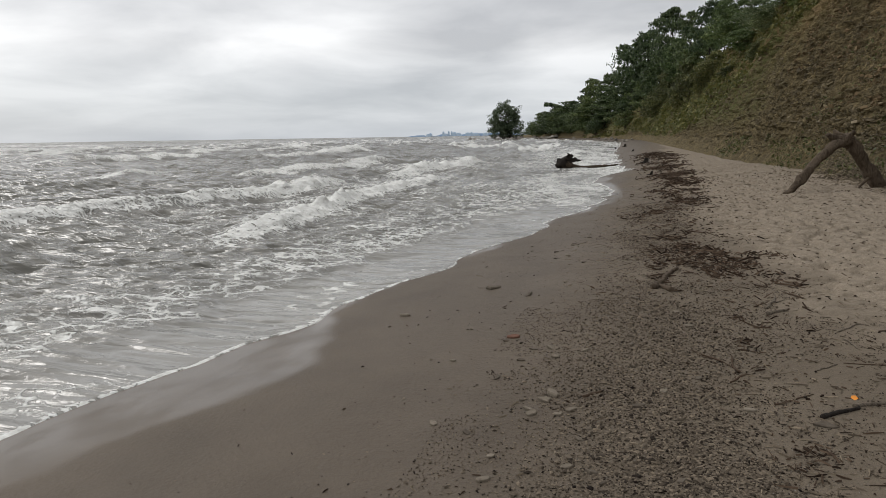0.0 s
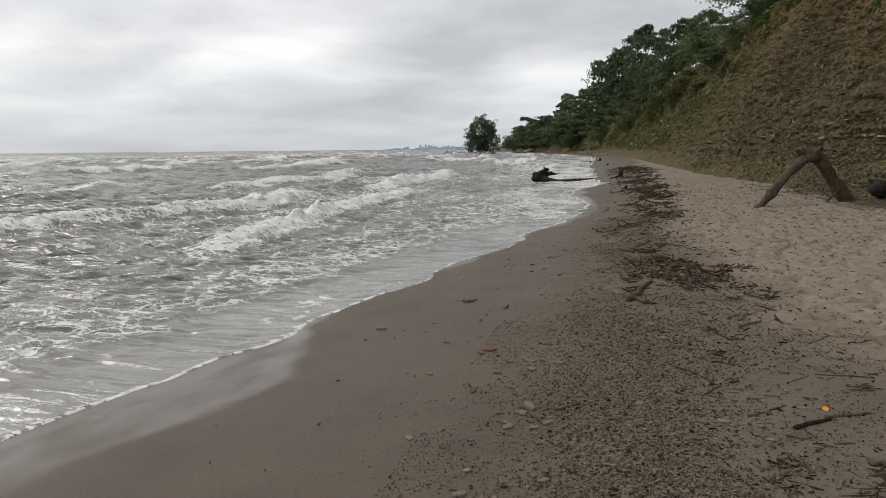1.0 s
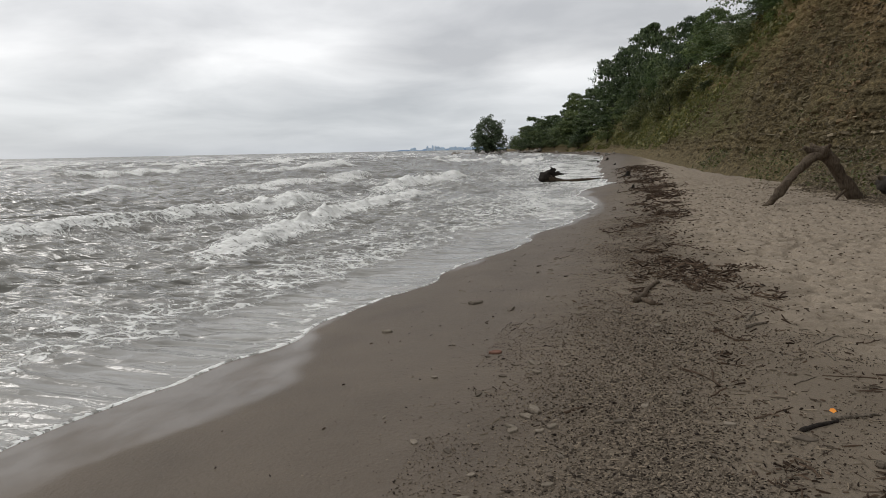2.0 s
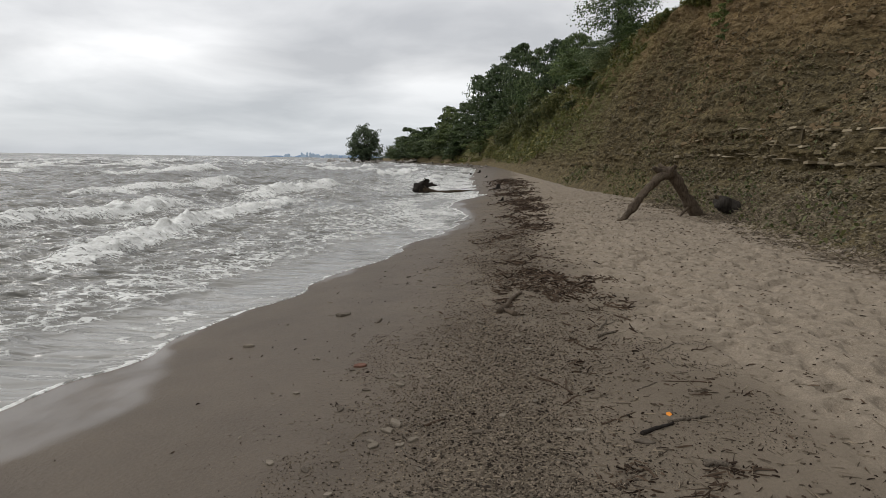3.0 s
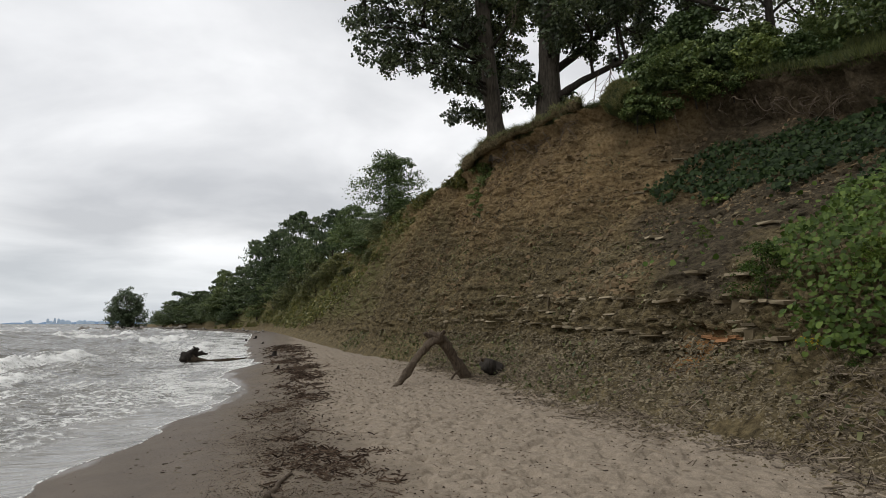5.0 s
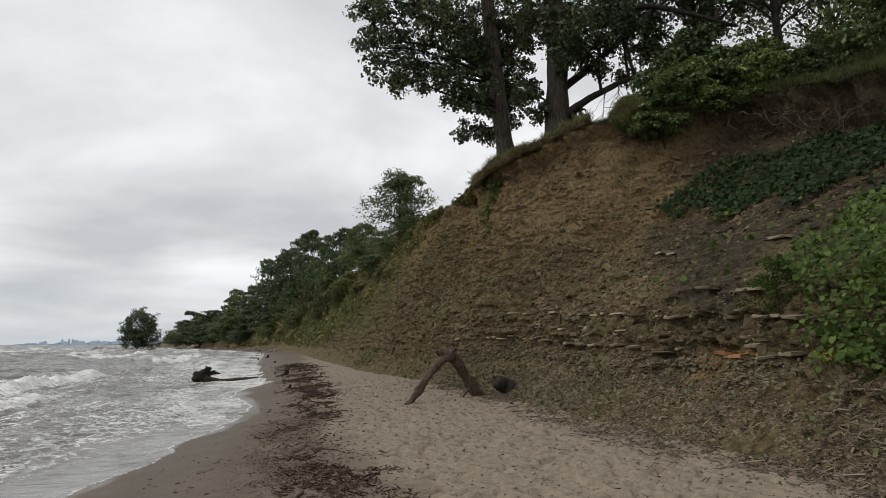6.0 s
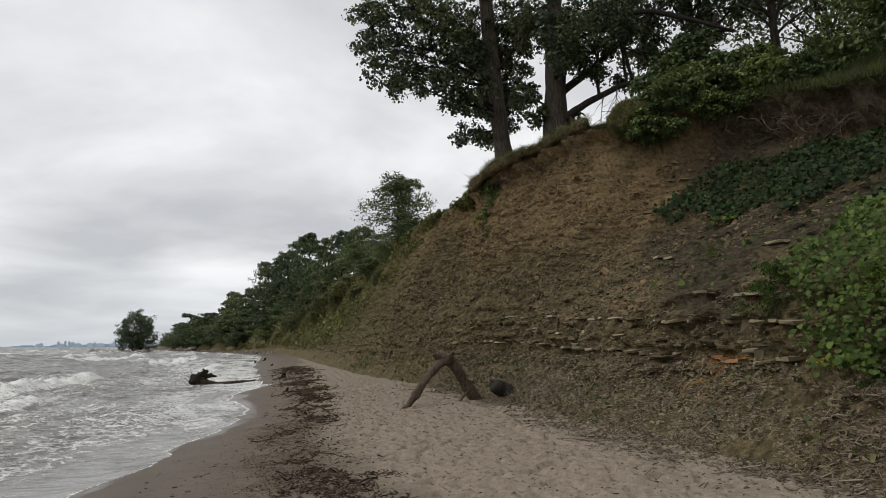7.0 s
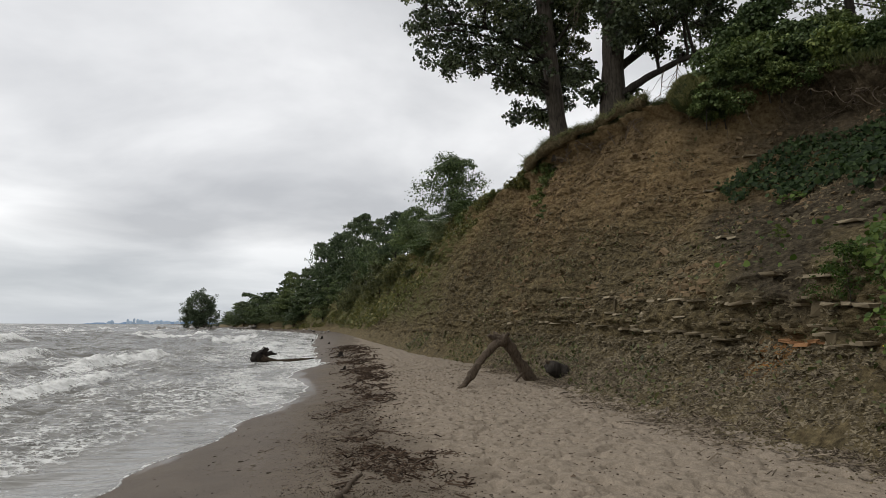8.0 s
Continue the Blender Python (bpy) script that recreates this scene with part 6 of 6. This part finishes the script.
def chips(name, label, n, v0, v1, s0, s1, mean, material, seed, cut=-0.1, thin=0.3, power=1.0, near=0.55):
    g = np.random.default_rng(seed)
    v = v0 + (v1 - v0) * g.random(n) ** power
    s = g.uniform(s0, s1, n)
    keep = fbm(v * 0.9, s * 14, 0, 3, 0.6, seed) > cut
    v, s = v[keep], s[keep]
    n = len(v)
    u, z = bluff_point(v, s)
    dark = (v > np.interp(z, [2.4, 3.0, 4.1, 4.6, 5.7], [9.6, 10.2, 11.6, 8.0, 7.0])) & (v < np.interp(z, [2.4, 3.2, 5.0, 6.2], [11.5, 12.9, 18.7, 20.2])) & (z > 2.6) & (g.random(n) < 0.75)
    u, v, z = u[~dark], v[~dark], z[~dark]
    n = len(v)
    size = np.exp(g.normal(math.log(mean), 0.55, n)).clip(mean * 0.3, mean * 2.6) * np.interp(v, [5, 9, 14], [near, 0.5 + 0.5 * near, 1.0])
    S = np.stack([size * g.uniform(0.7, 1.2, n), size * g.uniform(0.9, 2.6, n), size * thin * g.uniform(0.5, 1.3, n)], -1)
    a = g.normal(size=n) * 0.6
    tx, ty = g.normal(size=(2, n)) * 0.22
    c, si, o = np.cos(a), np.sin(a), np.zeros(n)
    turn = np.stack([np.stack([c, -si, tx], -1), np.stack([si, c, ty], -1), np.stack([-tx, -ty, o + 1], -1)], -2)
    lean = np.stack([np.stack([o + 0.85, o, o - 0.52], -1), np.stack([o, o + 1, o], -1), np.stack([o + 0.52, o, o + 0.85], -1)], -2)
    T = np.where((g.random(n) < 0.62)[:, None, None], turn, lean @ yaws(n, g, 0.5))
    V, F = scatter(CHIP_V, CHIP_F, np.stack([u + 0.01, v, z + 0.2 * S[:, 2]], -1), T, S)
    return tagged(new(name, raw(name, V, F, material, False)), label, "rubble", kind="stuff")


chips("shale_rubble", "loose shale plates all over the lower bluff face", 26000, 5, 34, 0.11, 0.66, 0.045, SHARD, 121, 0.05, 0.34, 1.1)
chips("shale_crumbs", "fine crumbled shale on the bluff face", 34000, 5, 26, 0.06, 0.80, 0.026, SHARD, 127, -0.2, 0.4, 1.2)
chips("talus_chips", "pale shale flakes fallen at the foot of the bluff", 44000, 5, 26, 0.012, 0.15, 0.031, SHARD_PALE, 122, -0.7, 0.26, 1.2, 0.7)
chips("clay_lumps", "crumbling orange-brown clay lumps on the upper bluff", 18000, 8, 34, 0.46, 0.92, 0.042, SHARD_CLAY, 123, 0.05, 0.5, 1.0)
chips("slump_blocks", "broken clods and slumped shale blocks on the bluff face", 9000, 13, 30, 0.24, 0.92, 0.058, SHARD_CLAY, 126, 0.30, 0.6, 1.0)
chips("far_rubble", "weathered shale rubble along the bluff", 9000, 28, 75, 0.05, 0.7, 0.075, SHARD, 124, 0.05, 0.3, 1.2)

g = np.random.default_rng(128)
n = 9000
v = 4.5 + 20 * g.random(n) ** 1.5
s = g.uniform(0.0, 0.10, n) * np.interp(v, [5, 10, 25], [1.3, 1.0, 0.7])
keep = fbm(v * 0.9, s * 12, 0, 3, 0.55, 129) > -0.05
v, s = v[keep], s[keep]
u, z = bluff_point(v, s)
n = len(v)
thick = g.uniform(0.005, 0.013, n)
V, F = scatter(STICK_V, STICK_F, np.stack([u, v, z + 0.02], -1), yaws(n, g, 0.45), np.stack([np.exp(g.normal(-2.3, 0.5, n)), thick, thick], -1))
tagged(new("talus_stalks", raw("talus_stalks", V, F, STRAW, False)), "dead stalks caught on the foot of the bluff", "debris", kind="stuff")
g = np.random.default_rng(125)
n = 7000
v = 5 + 20 * g.random(n) ** 1.2
u = toe(v) + 0.15 - np.abs(g.normal(size=n)) * 0.45
s = np.exp(g.normal(-3.5, 0.45, n)).clip(0.012, 0.09)
S = np.stack([s, s * g.uniform(0.6, 1.2, n), s * 0.3], -1)
V, F = scatter(CHIP_V, CHIP_F, np.stack([u, v, sand(u, v) + S[:, 2] * 0.3], -1), yaws(n, g, 0.2), S)
tagged(new("spilled_chips", raw("spilled_chips", V, F, SHARD, False)), "shale flakes spilled from the bluff over the sand", "rubble", kind="stuff")

# ---- hard beds: slabs sticking out of the face ----
BOX_V = np.array([(-0.5, -0.5, -0.5), (0.5, -0.5, -0.5), (0.5, 0.5, -0.5), (-0.5, 0.5, -0.5), (-0.5, -0.5, 0.5), (0.5, -0.5, 0.5), (0.5, 0.5, 0.5), (-0.5, 0.5, 0.5)])
slab_forms = []
for k in range(6):
    g = np.random.default_rng(130 + k)
    slab_forms.append([raw("slab", BOX_V + g.normal(size=BOX_V.shape) * (0.07, 0.07, 0.12), CHIP_F, m, False) for m in (SLAB, SLAB_RUST)])
block_forms = [raw("block", BOX_V + np.random.default_rng(150 + k).normal(size=BOX_V.shape) * 0.08, CHIP_F, BLOCK, False) for k in range(6)]
g = np.random.default_rng(140)
made = 0
for z0, dip, v0, v1, run, hole, big in ((1.84, 0.030, 8.3, 24.0, 2.0, 0.7, 0.85), (2.45, 0.045, 8.3, 22.0, 1.7, 0.9, 0.9), (2.98, 0.05, 9.4, 15.6, 0.8, 1.6, 1.0), (2.06, 0.045, 9.0, 24.0, 0.5, 1.8, 0.7),
                                        (1.95, 0.02, 24.0, 40.0, 0.8, 2.0, 1.1), (4.1, 0.05, 11.5, 17.0, 0.5, 2.2, 0.9), (5.9, 0.06, 12.5, 22.0, 0.4, 2.6, 0.9), (7.2, 0.05, 16.5, 22.5, 0.5, 2.2, 0.9)):
    v, left = v0, run
    while v < v1 and made < 290:
        w = big * g.uniform(0.16, 0.60)
        v += 0.55 * w
        z = z0 + dip * (v - 8) + g.normal() * 0.035
        s = float(s_at(np.array([v]), np.array([z]))[0])
        u = float(bluff_point(np.array([v]), np.array([s]))[0][0])
        th = g.uniform(0.03, 0.062) * (1.0 if v < 24 else 1.4)
        rusty = z0 < 1.9 and 9.4 < v < 10.6
        child("slab", slab_forms[int(g.integers(6))][1 if rusty else 0], bluff,
              m=pose(u + 0.05 + 0.03 * g.normal(), v, z, g.normal() * 2, g.normal() * 3, g.normal() * 8) @ Matrix.Diagonal((g.uniform(0.28, 0.42), w, th, 1)))
        made += 1
        if z < 3.4 and g.random() < 0.10:
            deep = g.uniform(0.16, 0.34)
            child("block", block_forms[int(g.integers(6))], bluff,
                  m=pose(u + 0.17 + 0.03 * g.normal(), v + 0.1 * g.normal(), z - 0.52 * deep - 0.02, g.normal() * 2, -14 + g.normal() * 4, g.normal() * 7) @ Matrix.Diagonal((0.46, w * g.uniform(0.9, 1.5), deep, 1)))
            made += 1
        v += 0.55 * w
        left -= w
        if left < 0:
            v += hole * g.uniform(0.3, 1.6)
            left = run * g.uniform(0.4, 1.6)

# ---- far shore and skyline ----
az = np.radians(np.linspace(-21, -8.5, 60))
dist = 3600.0
hgt = 7.0 + 5.0 * fbm(np.arange(60) * 0.35, 0, 0, 3, 0.5, 151) + 7 * smooth(np.degrees(az), -17, -11)
hgt = hgt * smooth(np.degrees(az), -21, -18.5) + 0.2
rows = []
for dd, k in ((0, 0.0), (20, 0.6), (120, 1.0), (500, 1.1)):
    rows.append(np.stack([np.sin(az) * (dist + dd), np.cos(az) * (dist + dd), hgt * k - 0.3], -1))
V = np.stack(rows)
tagged(new("backdrop_shore", raw("backdrop_shore", V.reshape(-1, 3), grid_faces(4, 60)[:, ::-1], FAR_LAND)), "hazy blue wooded far shore of the lake", "far shore", kind="structure")
g = np.random.default_rng(152)
for a, h, w in ((-18.5, 14, 22), (-18.3, 19, 20), (-17.2, 28, 12), (-17.0, 15, 26), (-16.75, 31, 11), (-16.5, 29, 12), (-16.25, 24, 22), (-15.9, 18, 34), (-15.1, 19, 30), (-14.8, 22, 18), (-14.4, 17, 40), (-13.6, 16, 30)):
    h = 0.78 * h
    place = (math.sin(radians(a)) * 3560, math.cos(radians(a)) * 3560, 0)
    t = thing("city_tower", place, label="hazy blue-grey city tower on the far horizon", category="building", group="skyline towers")
    V, F = scatter(CHIP_V * (1, 1, 1), CHIP_F, np.array([[0, 0, h / 2]]), np.eye(3)[None], np.array([[w, w * 0.8, h]]))
    child("wall", raw("wall", V, F, FAR_WALL, False), t)
    V, F = scatter(CHIP_V, CHIP_F, np.array([[0, 0, h + 1.5]]), np.eye(3)[None], np.array([[w * 0.5, w * 0.4, 4.0]]))
    child("roof", raw("roof", V, F, FAR_WALL, False), t)

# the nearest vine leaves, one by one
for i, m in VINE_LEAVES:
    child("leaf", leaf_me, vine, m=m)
